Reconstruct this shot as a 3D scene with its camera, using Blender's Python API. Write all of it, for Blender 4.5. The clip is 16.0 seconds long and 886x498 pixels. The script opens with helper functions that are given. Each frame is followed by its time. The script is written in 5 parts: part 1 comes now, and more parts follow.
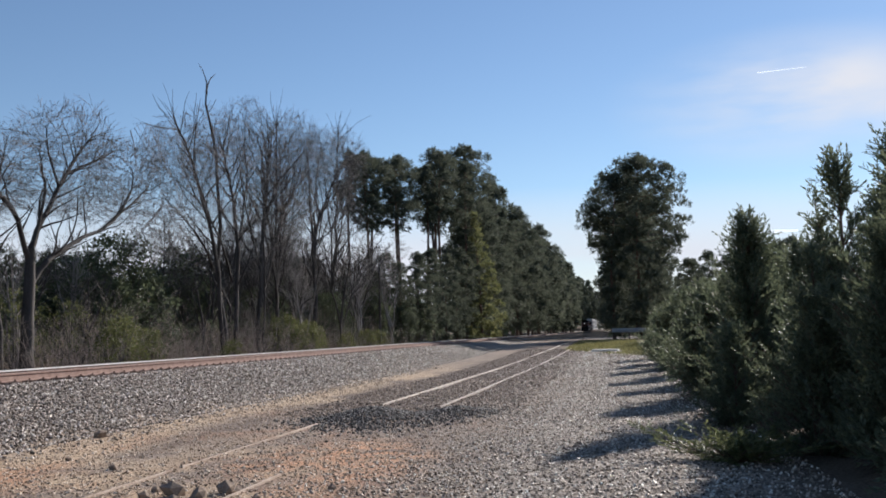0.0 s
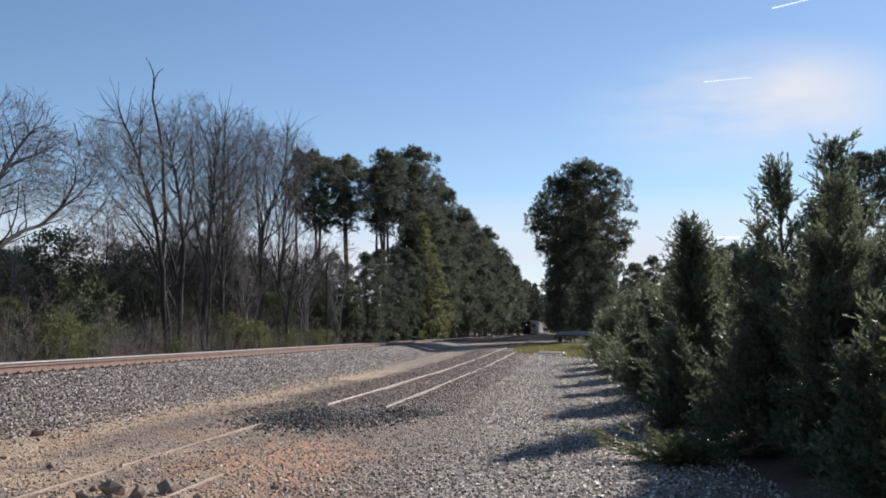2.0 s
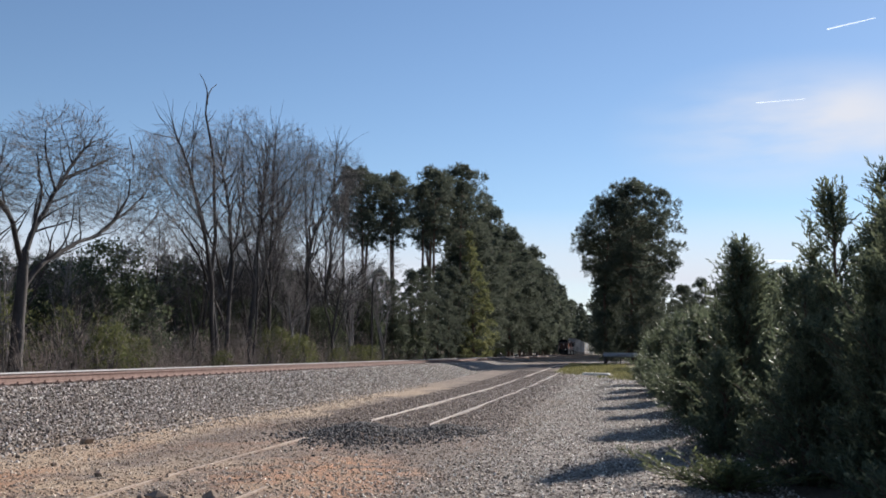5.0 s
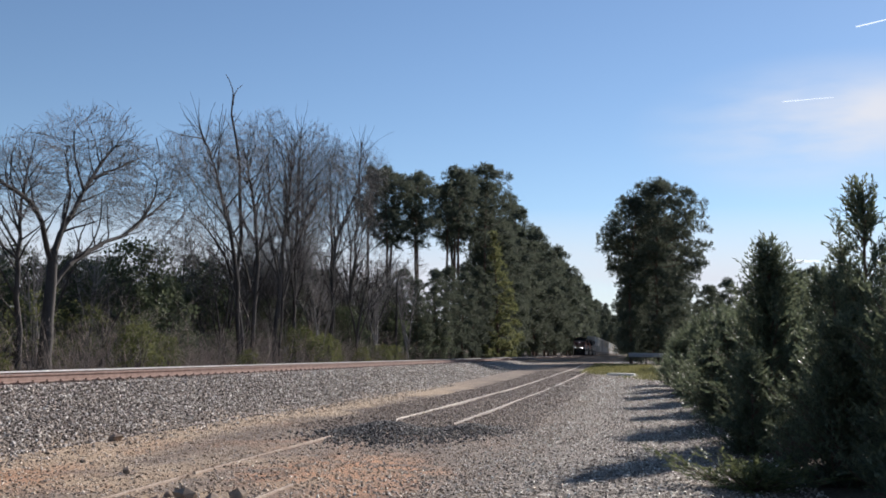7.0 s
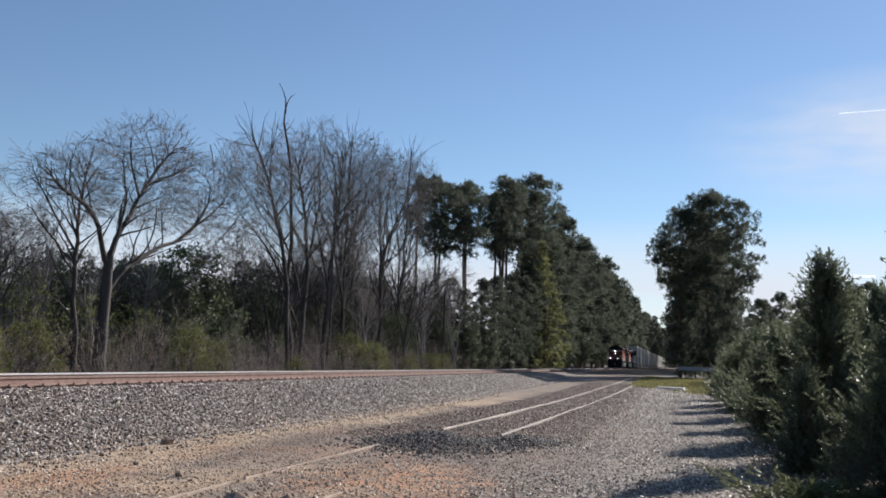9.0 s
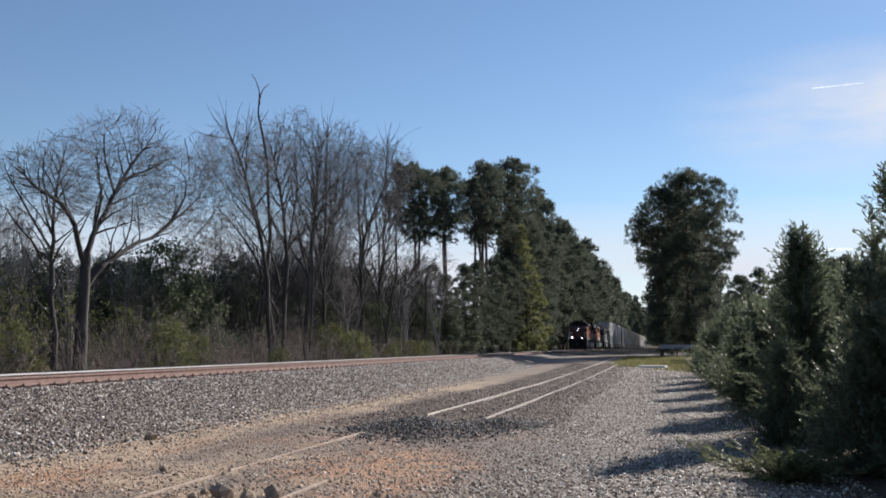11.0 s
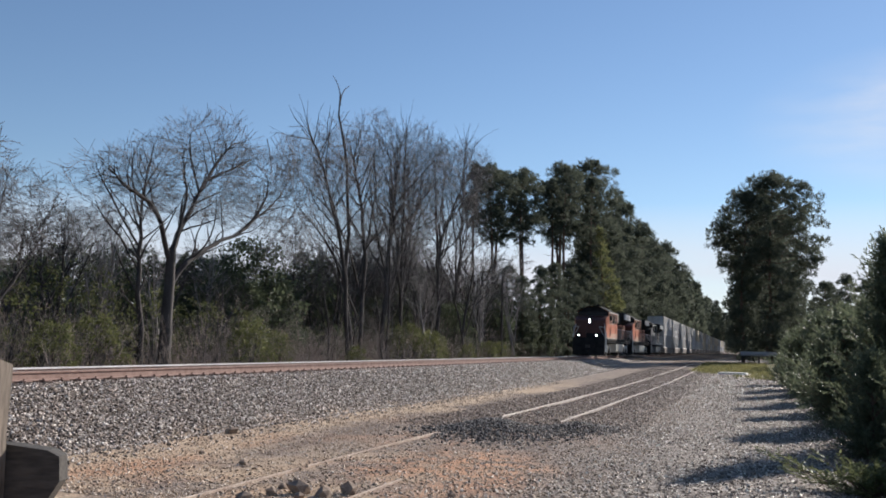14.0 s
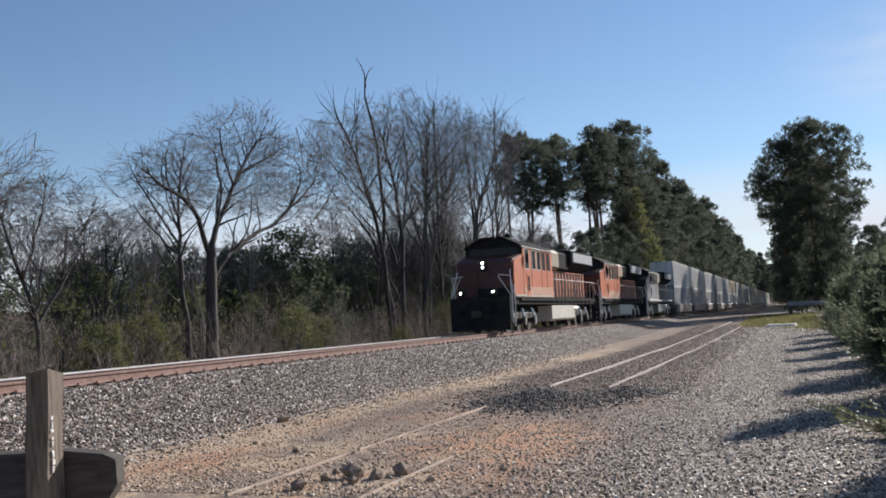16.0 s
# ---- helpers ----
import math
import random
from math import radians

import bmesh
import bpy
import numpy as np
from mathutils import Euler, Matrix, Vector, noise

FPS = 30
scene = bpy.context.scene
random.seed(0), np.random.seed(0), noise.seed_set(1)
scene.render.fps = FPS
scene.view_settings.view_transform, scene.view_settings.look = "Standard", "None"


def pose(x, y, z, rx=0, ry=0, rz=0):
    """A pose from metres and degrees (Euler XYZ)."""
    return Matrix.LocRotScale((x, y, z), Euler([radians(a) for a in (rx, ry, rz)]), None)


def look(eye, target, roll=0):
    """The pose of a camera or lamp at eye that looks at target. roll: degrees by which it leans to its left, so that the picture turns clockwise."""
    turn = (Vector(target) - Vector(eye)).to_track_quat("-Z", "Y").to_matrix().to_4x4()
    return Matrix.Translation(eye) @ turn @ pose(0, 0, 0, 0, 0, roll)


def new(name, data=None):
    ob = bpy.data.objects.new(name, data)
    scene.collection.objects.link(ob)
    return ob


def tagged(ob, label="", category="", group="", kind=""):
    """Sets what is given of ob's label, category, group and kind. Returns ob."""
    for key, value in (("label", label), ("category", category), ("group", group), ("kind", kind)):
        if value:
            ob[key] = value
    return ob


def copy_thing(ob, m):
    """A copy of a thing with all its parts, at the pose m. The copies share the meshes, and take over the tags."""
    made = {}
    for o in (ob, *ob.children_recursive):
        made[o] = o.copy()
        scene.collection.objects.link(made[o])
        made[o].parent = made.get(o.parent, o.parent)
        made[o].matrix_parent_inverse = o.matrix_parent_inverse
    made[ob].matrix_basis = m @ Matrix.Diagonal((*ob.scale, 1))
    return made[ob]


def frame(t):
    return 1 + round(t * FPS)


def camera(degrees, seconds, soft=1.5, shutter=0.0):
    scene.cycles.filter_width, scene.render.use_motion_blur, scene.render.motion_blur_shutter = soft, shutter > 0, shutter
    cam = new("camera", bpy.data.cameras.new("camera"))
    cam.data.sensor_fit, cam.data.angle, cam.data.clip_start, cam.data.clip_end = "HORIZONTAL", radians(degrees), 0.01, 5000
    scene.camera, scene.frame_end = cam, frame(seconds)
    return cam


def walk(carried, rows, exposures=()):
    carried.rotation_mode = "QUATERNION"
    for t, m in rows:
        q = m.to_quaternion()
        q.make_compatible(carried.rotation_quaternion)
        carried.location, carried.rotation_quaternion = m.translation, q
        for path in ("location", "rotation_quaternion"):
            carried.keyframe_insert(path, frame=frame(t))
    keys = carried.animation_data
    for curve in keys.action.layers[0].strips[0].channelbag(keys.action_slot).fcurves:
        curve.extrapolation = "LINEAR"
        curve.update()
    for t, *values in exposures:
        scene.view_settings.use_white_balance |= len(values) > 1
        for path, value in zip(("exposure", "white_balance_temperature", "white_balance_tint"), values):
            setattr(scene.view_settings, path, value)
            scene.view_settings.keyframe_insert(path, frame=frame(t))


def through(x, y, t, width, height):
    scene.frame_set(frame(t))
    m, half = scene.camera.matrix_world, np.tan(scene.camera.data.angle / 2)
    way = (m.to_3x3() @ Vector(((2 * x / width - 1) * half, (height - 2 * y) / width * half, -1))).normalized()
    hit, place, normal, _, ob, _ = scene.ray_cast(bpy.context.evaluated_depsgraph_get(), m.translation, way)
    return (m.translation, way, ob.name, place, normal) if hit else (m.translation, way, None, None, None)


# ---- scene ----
# The camera, held by hand, nearly standing still beside the line
cam = camera(50.0, 16.0, soft=1.8)
PATH = [
    (0.0, 0.005, 0.043, 1.669, 95.017, 1.070, 10.463),
    (0.5, 0.020, 0.035, 1.678, 94.710, 1.516, 8.746),
    (1.0, 0.019, 0.039, 1.678, 94.562, 1.436, 7.724),
    (1.5, 0.011, 0.033, 1.669, 94.656, 1.079, 7.275),
    (2.0, 0.013, 0.026, 1.659, 95.056, 0.361, 7.273),
    (2.5, 0.017, 0.021, 1.666, 95.522, -0.242, 7.700),
    (3.0, 0.010, 0.027, 1.663, 95.858, -0.631, 8.313),
    (3.5, 0.001, 0.025, 1.660, 95.983, -0.861, 8.921),
    (4.0, 0.004, 0.023, 1.659, 95.998, -1.049, 9.451),
    (6.5, -0.004, 0.025, 1.658, 96.272, -0.628, 10.589),
    (7.0, -0.012, 0.025, 1.645, 96.084, -1.084, 11.388),
    (7.5, -0.015, 0.022, 1.649, 95.981, -1.692, 12.384),
    (8.0, -0.028, 0.019, 1.646, 96.055, -2.160, 13.356),
    (8.5, -0.044, 0.014, 1.649, 96.310, -2.487, 14.016),
    (9.0, -0.053, 0.010, 1.660, 96.559, -2.203, 14.171),
    (9.5, -0.057, 0.021, 1.643, 96.635, -1.291, 13.693),
    (12.0, 0.016, -0.040, 1.656, 95.213, 0.327, 13.587),
    (12.5, 0.005, -0.047, 1.665, 95.130, -0.377, 15.093),
    (13.0, 0.010, -0.045, 1.660, 95.252, -0.918, 16.243),
    (13.5, 0.009, -0.039, 1.658, 95.534, -1.419, 16.998),
    (14.0, -0.003, -0.049, 1.656, 95.759, -1.427, 17.705),
    (14.5, 0.001, -0.047, 1.657, 95.712, -0.775, 18.331),
    (15.0, 0.009, -0.049, 1.667, 95.276, 0.374, 18.788),
    (15.5, 0.027, -0.046, 1.684, 94.639, 1.755, 19.252),
    (16.0, 0.041, -0.049, 1.691, 94.249, 2.798, 20.363),
]
walk(cam, [(t, pose(*p)) for t, *p in PATH], [(0.0, 0.42, 6120, 12), (16.0, 0.42, 6120, 12)])

# ---- light: a clear spring sky, the sun ahead and to the right ----
SUN_BEARING, SUN_HEIGHT = 25.0, 26.5          # degrees clockwise from +y, above the horizon
sun_way = Vector((math.sin(radians(SUN_BEARING)) * math.cos(radians(SUN_HEIGHT)),
                  math.cos(radians(SUN_BEARING)) * math.cos(radians(SUN_HEIGHT)), math.sin(radians(SUN_HEIGHT))))
sun = new("sun", bpy.data.lights.new("sun", "SUN"))
sun.data.energy, sun.data.angle, sun.data.color = 5.0, radians(0.6), (1.0, 0.91, 0.80)
sun.matrix_world = look((0, 0, 60), Vector((0, 0, 60)) - sun_way)

world = bpy.data.worlds.new("sky")
scene.world = world
world.use_nodes = True
wn, wl = world.node_tree.nodes, world.node_tree.links
wn.clear()
w_out, w_bg = wn.new("ShaderNodeOutputWorld"), wn.new("ShaderNodeBackground")
sky = wn.new("ShaderNodeTexSky")
sky.sky_type, sky.sun_disc = "NISHITA", False
sky.sun_elevation, sky.sun_rotation = radians(SUN_HEIGHT), radians(SUN_BEARING)
sky.air_density, sky.dust_density, sky.ozone_density, sky.altitude = 1.0, 0.05, 2.4, 200
SKY_STRENGTH = 0.078
w_bg.inputs["Strength"].default_value = SKY_STRENGTH
# thin high cloud: noise stretched over the dome, thickest low down and toward the sun
w_tc = wn.new("ShaderNodeTexCoord")
w_map = wn.new("ShaderNodeMapping")
w_map.inputs["Scale"].default_value = (2.2, 2.2, 9.0)
w_noise = wn.new("ShaderNodeTexNoise")
w_noise.inputs["Scale"].default_value, w_noise.inputs["Detail"].default_value = 1.3, 6.0
w_sep = wn.new("ShaderNodeSeparateXYZ")
w_low = wn.new("ShaderNodeMapRange")
w_low.inputs["From Min"].default_value, w_low.inputs["From Max"].default_value = 0.15, 0.075
w_thr = wn.new("ShaderNodeMapRange")
w_thr.interpolation_type = "SMOOTHSTEP"
w_thr.inputs["From Min"].default_value, w_thr.inputs["From Max"].default_value = 0.22, 0.55
w_mul = wn.new("ShaderNodeMath")
w_mul.operation = "MULTIPLY"
w_mix = wn.new("ShaderNodeMix")
w_mix.data_type = "RGBA"
w_mix.inputs["B"].default_value = (7.5, 7.6, 7.9, 1)
wl.new(w_tc.outputs["Generated"], w_map.inputs["Vector"])
wl.new(w_map.outputs["Vector"], w_noise.inputs["Vector"])
wl.new(w_tc.outputs["Generated"], w_sep.inputs["Vector"])
wl.new(w_sep.outputs["Z"], w_low.inputs["Value"])
wl.new(w_noise.outputs["Fac"], w_thr.inputs["Value"])
wl.new(w_thr.outputs["Result"], w_mul.inputs[0])
wl.new(w_low.outputs["Result"], w_mul.inputs[1])
# one patch of thin cirrus high on the sunny side
w_near = wn.new("ShaderNodeMapping")
w_near.inputs["Location"].default_value, w_near.inputs["Scale"].default_value = (-0.180, -0.958, -0.578), (1, 1, 2.6)
w_dot = wn.new("ShaderNodeVectorMath")
w_dot.operation = "LENGTH"
w_patch = wn.new("ShaderNodeMapRange")
w_patch.interpolation_type = "SMOOTHSTEP"
w_patch.inputs["From Min"].default_value, w_patch.inputs["From Max"].default_value = 0.20, 0.02
w_patch.inputs["To Max"].default_value = 1.3
w_pm = wn.new("ShaderNodeMath")
w_pm.operation = "MULTIPLY"
w_max = wn.new("ShaderNodeMath")
w_max.operation = "MAXIMUM"
wl.new(w_tc.outputs["Generated"], w_near.inputs["Vector"])
wl.new(w_near.outputs["Vector"], w_dot.inputs[0])
wl.new(w_dot.outputs["Value"], w_patch.inputs["Value"])
wl.new(w_patch.outputs["Result"], w_pm.inputs[0])
wl.new(w_thr.outputs["Result"], w_pm.inputs[1])
wl.new(w_mul.outputs[0], w_max.inputs[0])
wl.new(w_pm.outputs[0], w_max.inputs[1])
wl.new(w_max.outputs[0], w_mix.inputs["Factor"])
wl.new(sky.outputs["Color"], w_mix.inputs["A"])
wl.new(w_mix.outputs["Result"], w_bg.inputs["Color"])
wl.new(w_bg.outputs["Background"], w_out.inputs["Surface"])


# ---- materials ----
def shader(name, rough=0.7, metal=0.0, spec=0.3):
    m = bpy.data.materials.new(name)
    m.use_nodes = True
    b = m.node_tree.nodes["Principled BSDF"]
    b.inputs["Roughness"].default_value, b.inputs["Metallic"].default_value = rough, metal
    b.inputs["Specular IOR Level"].default_value = spec
    return m, m.node_tree.nodes, m.node_tree.links, b


def ramp(n, stops):
    r = n.new("ShaderNodeValToRGB")
    while len(r.color_ramp.elements) < len(stops):
        r.color_ramp.elements.new(0.5)
    for e, (p, c) in zip(r.color_ramp.elements, stops):
        e.position, e.color = p, (*c, 1)
    return r


def surface(name, dark, light, scale=6.0, rough=0.7, metal=0.0, bump=0.2, fine=40.0, spec=0.3, vary=0.0, stretch=(1, 1, 1)):
    """Two scales of noise between two colours, with fine relief; vary: brightness change from object to object."""
    m, n, l, b = shader(name, rough, metal, spec)
    tc, mp = n.new("ShaderNodeTexCoord"), n.new("ShaderNodeMapping")
    mp.inputs["Scale"].default_value = stretch
    l.new(tc.outputs["Object"], mp.inputs["Vector"])
    a, f = n.new("ShaderNodeTexNoise"), n.new("ShaderNodeTexNoise")
    a.inputs["Scale"].default_value, a.inputs["Detail"].default_value = scale, 4
    f.inputs["Scale"].default_value, f.inputs["Detail"].default_value = fine, 3
    mix = n.new("ShaderNodeMath")
    mix.operation = "MULTIPLY_ADD"
    mix.inputs[1].default_value = 0.4
    half = n.new("ShaderNodeMath")
    half.operation = "MULTIPLY"
    half.inputs[1].default_value = 0.6
    for x in (a, f):
        l.new(mp.outputs["Vector"], x.inputs["Vector"])
    l.new(a.outputs["Fac"], half.inputs[0])
    l.new(f.outputs["Fac"], mix.inputs[0])
    l.new(half.outputs[0], mix.inputs[2])
    r = ramp(n, [(0.32, dark), (0.68, light)])
    l.new(mix.outputs[0], r.inputs["Fac"])
    out = r.outputs["Color"]
    if vary:
        info, mr, hsv = n.new("ShaderNodeObjectInfo"), n.new("ShaderNodeMapRange"), n.new("ShaderNodeHueSaturation")
        mr.inputs["To Min"].default_value, mr.inputs["To Max"].default_value = 1 - vary, 1 + vary
        l.new(info.outputs["Random"], mr.inputs["Value"])
        l.new(mr.outputs["Result"], hsv.inputs["Value"])
        l.new(out, hsv.inputs["Color"])
        out = hsv.outputs["Color"]
    l.new(out, b.inputs["Base Color"])
    if bump:
        bp = n.new("ShaderNodeBump")
        bp.inputs["Strength"].default_value, bp.inputs["Distance"].default_value = bump, 0.02
        l.new(mix.outputs[0], bp.inputs["Height"])
        l.new(bp.outputs["Normal"], b.inputs["Normal"])
    return m


def leafy(name, dark, light, rough=0.5, through=0.25, spec=0.35):
    """Foliage: colour changes from clump to clump, some light passes through."""
    m, n, l, b = shader(name, rough, 0, spec)
    geo = n.new("ShaderNodeNewGeometry")
    r = ramp(n, [(0.0, dark), (1.0, light)])
    l.new(geo.outputs["Random Per Island"], r.inputs["Fac"])
    l.new(r.outputs["Color"], b.inputs["Base Color"])
    tr, ms = n.new("ShaderNodeBsdfTranslucent"), n.new("ShaderNodeMixShader")
    l.new(r.outputs["Color"], tr.inputs["Color"])
    ms.inputs["Fac"].default_value = through
    l.new(b.outputs["BSDF"], ms.inputs[1])
    l.new(tr.outputs["BSDF"], ms.inputs[2])
    l.new(ms.outputs["Shader"], n["Material Output"].inputs["Surface"])
    return m


def stony(name, stops, rough=0.5):
    """Loose stone: each one its own shade."""
    m, n, l, b = shader(name, rough, 0, 0.3)
    geo, r = n.new("ShaderNodeNewGeometry"), ramp(n, stops)
    l.new(geo.outputs["Random Per Island"], r.inputs["Fac"])
    l.new(r.outputs["Color"], b.inputs["Base Color"])
    return m


def glow(name, color, strength):
    m = bpy.data.materials.new(name)
    m.use_nodes = True
    b = m.node_tree.nodes["Principled BSDF"]
    b.inputs["Base Color"].default_value = (*color, 1)
    b.inputs["Emission Color"].default_value, b.inputs["Emission Strength"].default_value = (*color, 1), strength
    return m


BARK = surface("grey_bark", (0.036, 0.032, 0.03), (0.095, 0.085, 0.079), 3, 0.9, bump=0.6, fine=30, stretch=(1, 1, 0.3))
BARK_PALE = surface("pale_bark", (0.16, 0.147, 0.138), (0.36, 0.33, 0.305), 3, 0.9, bump=0.5, fine=30, stretch=(1, 1, 0.3))
TWIG_BARK = surface("grey_twig_bark", (0.11, 0.10, 0.097), (0.26, 0.24, 0.232), 3, 0.9, bump=0)
PINE_BARK = surface("pine_bark", (0.06, 0.04, 0.03), (0.17, 0.11, 0.08), 4, 0.9, bump=0.6, fine=25, stretch=(1, 1, 0.4))
TWIGS = surface("dry_twigs", (0.15, 0.125, 0.11), (0.36, 0.305, 0.265), 1.2, 0.9, bump=0)
NEEDLES_PALE = leafy("yellow_green_needles", (0.12, 0.135, 0.055), (0.26, 0.265, 0.12), 0.65, 0.5, 0.15)
NEEDLES = leafy("pine_needles", (0.06, 0.073, 0.054), (0.128, 0.142, 0.102), 0.65, 0.5, 0.15)
CEDAR = leafy("cedar_sprays", (0.072, 0.093, 0.058), (0.18, 0.20, 0.12), 0.5, 0.5, 0.35)
# paler copy of the cedar colour, sunlight on the low branch painted in
CEDAR_SUNLIT = leafy("sunlit_cedar_sprays", (0.10, 0.12, 0.05), (0.24, 0.25, 0.12), 0.5, 0.5, 0.35)
HOLLY = leafy("evergreen_leaves", (0.065, 0.085, 0.05), (0.145, 0.165, 0.095), 0.6, 0.5, 0.2)
YOUNG = leafy("fresh_leaves", (0.08, 0.092, 0.035), (0.20, 0.205, 0.085), 0.6, 0.45, 0.15)
GRASS = leafy("grass_blades", (0.13, 0.13, 0.05), (0.31, 0.285, 0.125), 0.6, 0.4)
RUST = surface("rusted_steel", (0.19, 0.112, 0.088), (0.36, 0.245, 0.20), 5, 0.8, 0.0, 0.2, 60)
RAIL_TOP = surface("polished_rail_head", (0.76, 0.74, 0.71), (0.88, 0.86, 0.83), 3, 0.4, 0.5, 0.03, 50)
RAIL_DULL = surface("dull_rail_head", (0.22, 0.18, 0.15), (0.42, 0.365, 0.315), 2, 0.55, 0.3, 0.05, 30)
RAIL_EARTH = surface("earth_caked_rail", (0.28, 0.20, 0.15), (0.57, 0.47, 0.38), 3, 0.8, 0.0, 0.2, 30)
TIE = surface("weathered_tie_timber", (0.05, 0.035, 0.028), (0.17, 0.105, 0.08), 5, 0.9, 0, 0.5, 40, vary=0.3)
POST = surface("weathered_post_timber", (0.05, 0.043, 0.036), (0.30, 0.245, 0.19), 6, 0.85, 0, 0.8, 45, stretch=(1, 1, 0.12))
PLANK = surface("dark_weathered_plank", (0.035, 0.032, 0.03), (0.11, 0.10, 0.085), 5, 0.85, 0, 0.6, 40, stretch=(0.2, 1, 1))
PAINT_MARK = surface("chipped_white_paint", (0.5, 0.48, 0.44), (0.8, 0.78, 0.74), 20, 0.7)
BALLAST = stony("ballast_stone", [(0, (0.04, 0.027, 0.019)), (0.5, (0.2, 0.15, 0.112)), (0.78, (0.5, 0.41, 0.33)), (1, (0.95, 0.88, 0.79))])
GRAVEL = stony("yard_gravel", [(0, (0.065, 0.047, 0.034)), (0.5, (0.275, 0.213, 0.16)), (0.8, (0.52, 0.43, 0.345)), (1, (0.94, 0.89, 0.77))])
CLODS = stony("dirt_clods", [(0, (0.19, 0.13, 0.088)), (0.6, (0.42, 0.31, 0.21)), (1, (0.76, 0.65, 0.53))], 0.7)
BED_STONE = stony("dirty_bed_stone", [(0, (0.05, 0.036, 0.028)), (0.55, (0.17, 0.126, 0.098)), (0.9, (0.34, 0.27, 0.215)), (1, (0.55, 0.47, 0.39))], 0.7)
DARK_STONE = stony("dark_pile_stone", [(0, (0.02, 0.018, 0.017)), (0.65, (0.075, 0.069, 0.064)), (1, (0.30, 0.28, 0.26))], 0.75)
GALVANIZED = surface("dull_galvanized_steel", (0.26, 0.27, 0.28), (0.44, 0.45, 0.46), 4, 0.6, 0.4, 0.1, 30)
CONCRETE = surface("pale_concrete", (0.50, 0.48, 0.44), (0.72, 0.70, 0.66), 3, 0.85)


# ---- building helpers ----
class Build:
    """Collects the vertices and faces of one mesh."""

    def __init__(self):
        self.v, self.f = [], []

    def add(self, verts, faces):
        k = len(self.v)
        self.v += [tuple(p) for p in verts]
        self.f += [tuple(i + k for i in q) for q in faces]
        return self

    def prism(self, profile, a, b, axis="y"):
        """A closed outline swept from a to b along an axis. Outline points are the two other axes in order."""
        n = len(profile)
        put = {"x": lambda p, t: (t, p[0], p[1]), "y": lambda p, t: (p[0], t, p[1]), "z": lambda p, t: (p[0], p[1], t)}[axis]
        vs = [put(p, a) for p in profile] + [put(p, b) for p in profile]
        fs = [(i, (i + 1) % n, n + (i + 1) % n, n + i) for i in range(n)]
        return self.add(vs, fs + [tuple(range(n))[::-1], tuple(range(n, 2 * n))])

    def box(self, x0, x1, y0, y1, z0, z1, c=0.0, axis="y"):
        c = min(c, 0.45 * min(abs(x1 - x0), abs(y1 - y0), abs(z1 - z0)))
        (u0, u1), (w0, w1), (a, b) = {"y": ((x0, x1), (z0, z1), (y0, y1)), "x": ((y0, y1), (z0, z1), (x0, x1)), "z": ((x0, x1), (y0, y1), (z0, z1))}[axis]
        if c <= 0:
            return self.prism([(u0, w0), (u1, w0), (u1, w1), (u0, w1)], a, b, axis)
        return self.prism([(u0 + c, w0), (u1 - c, w0), (u1, w0 + c), (u1, w1 - c), (u1 - c, w1), (u0 + c, w1), (u0, w1 - c), (u0, w0 + c)], a, b, axis)

    def rod(self, p, q, r, sides=8, r2=None):
        p, q = Vector(p), Vector(q)
        d = (q - p).normalized()
        u = d.orthogonal().normalized()
        w = d.cross(u)
        r2 = r if r2 is None else r2
        ring = [(math.cos(2 * math.pi * i / sides), math.sin(2 * math.pi * i / sides)) for i in range(sides)]
        vs = [p + r * (c * u + s * w) for c, s in ring] + [q + r2 * (c * u + s * w) for c, s in ring]
        fs = [(i, (i + 1) % sides, sides + (i + 1) % sides, sides + i) for i in range(sides)]
        return self.add(vs, fs + [tuple(range(sides))[::-1], tuple(range(sides, 2 * sides))])

    def path(self, points, r, sides=6):
        for p, q in zip(points, points[1:]):
            self.rod(p, q, r, sides)
        return self

    def mesh(self, name, material):
        me = bpy.data.meshes.new(name)
        me.from_pydata(self.v, [], self.f)
        me.update()
        bm = bmesh.new()
        bm.from_mesh(me)
        bmesh.ops.recalc_face_normals(bm, faces=bm.faces)
        bm.to_mesh(me)
        bm.free()
        me.materials.append(material)
        return me


def part(name, b, material, parent=None, label="", at=None):
    ob = new(name, b.mesh(name, material) if isinstance(b, Build) else b)
    ob.parent = parent
    if at is not None:
        ob.matrix_basis = at
    return tagged(ob, label) if label else ob


def thing(name, label, category, at=None, group="", kind=""):
    ob = new(name)
    ob.empty_display_size = 0.2
    if at is not None:
        ob.matrix_basis = at
    return tagged(ob, label, category, group, kind)


def array_mesh(name, verts, faces, material, smooth=False):
    """A mesh from numpy arrays whose faces all have the same number of corners."""
    me = bpy.data.meshes.new(name)
    k = faces.shape[1]
    me.vertices.add(len(verts))
    me.vertices.foreach_set("co", np.asarray(verts, dtype=np.float32).ravel())
    me.loops.add(faces.size)
    me.loops.foreach_set("vertex_index", np.asarray(faces, dtype=np.int32).ravel())
    me.polygons.add(len(faces))
    me.polygons.foreach_set("loop_start", np.arange(0, faces.size, k, dtype=np.int32))
    if smooth:
        me.polygons.foreach_set("use_smooth", np.ones(len(faces), dtype=bool))
    me.update(calc_edges=True)
    me.materials.append(material)
    return me


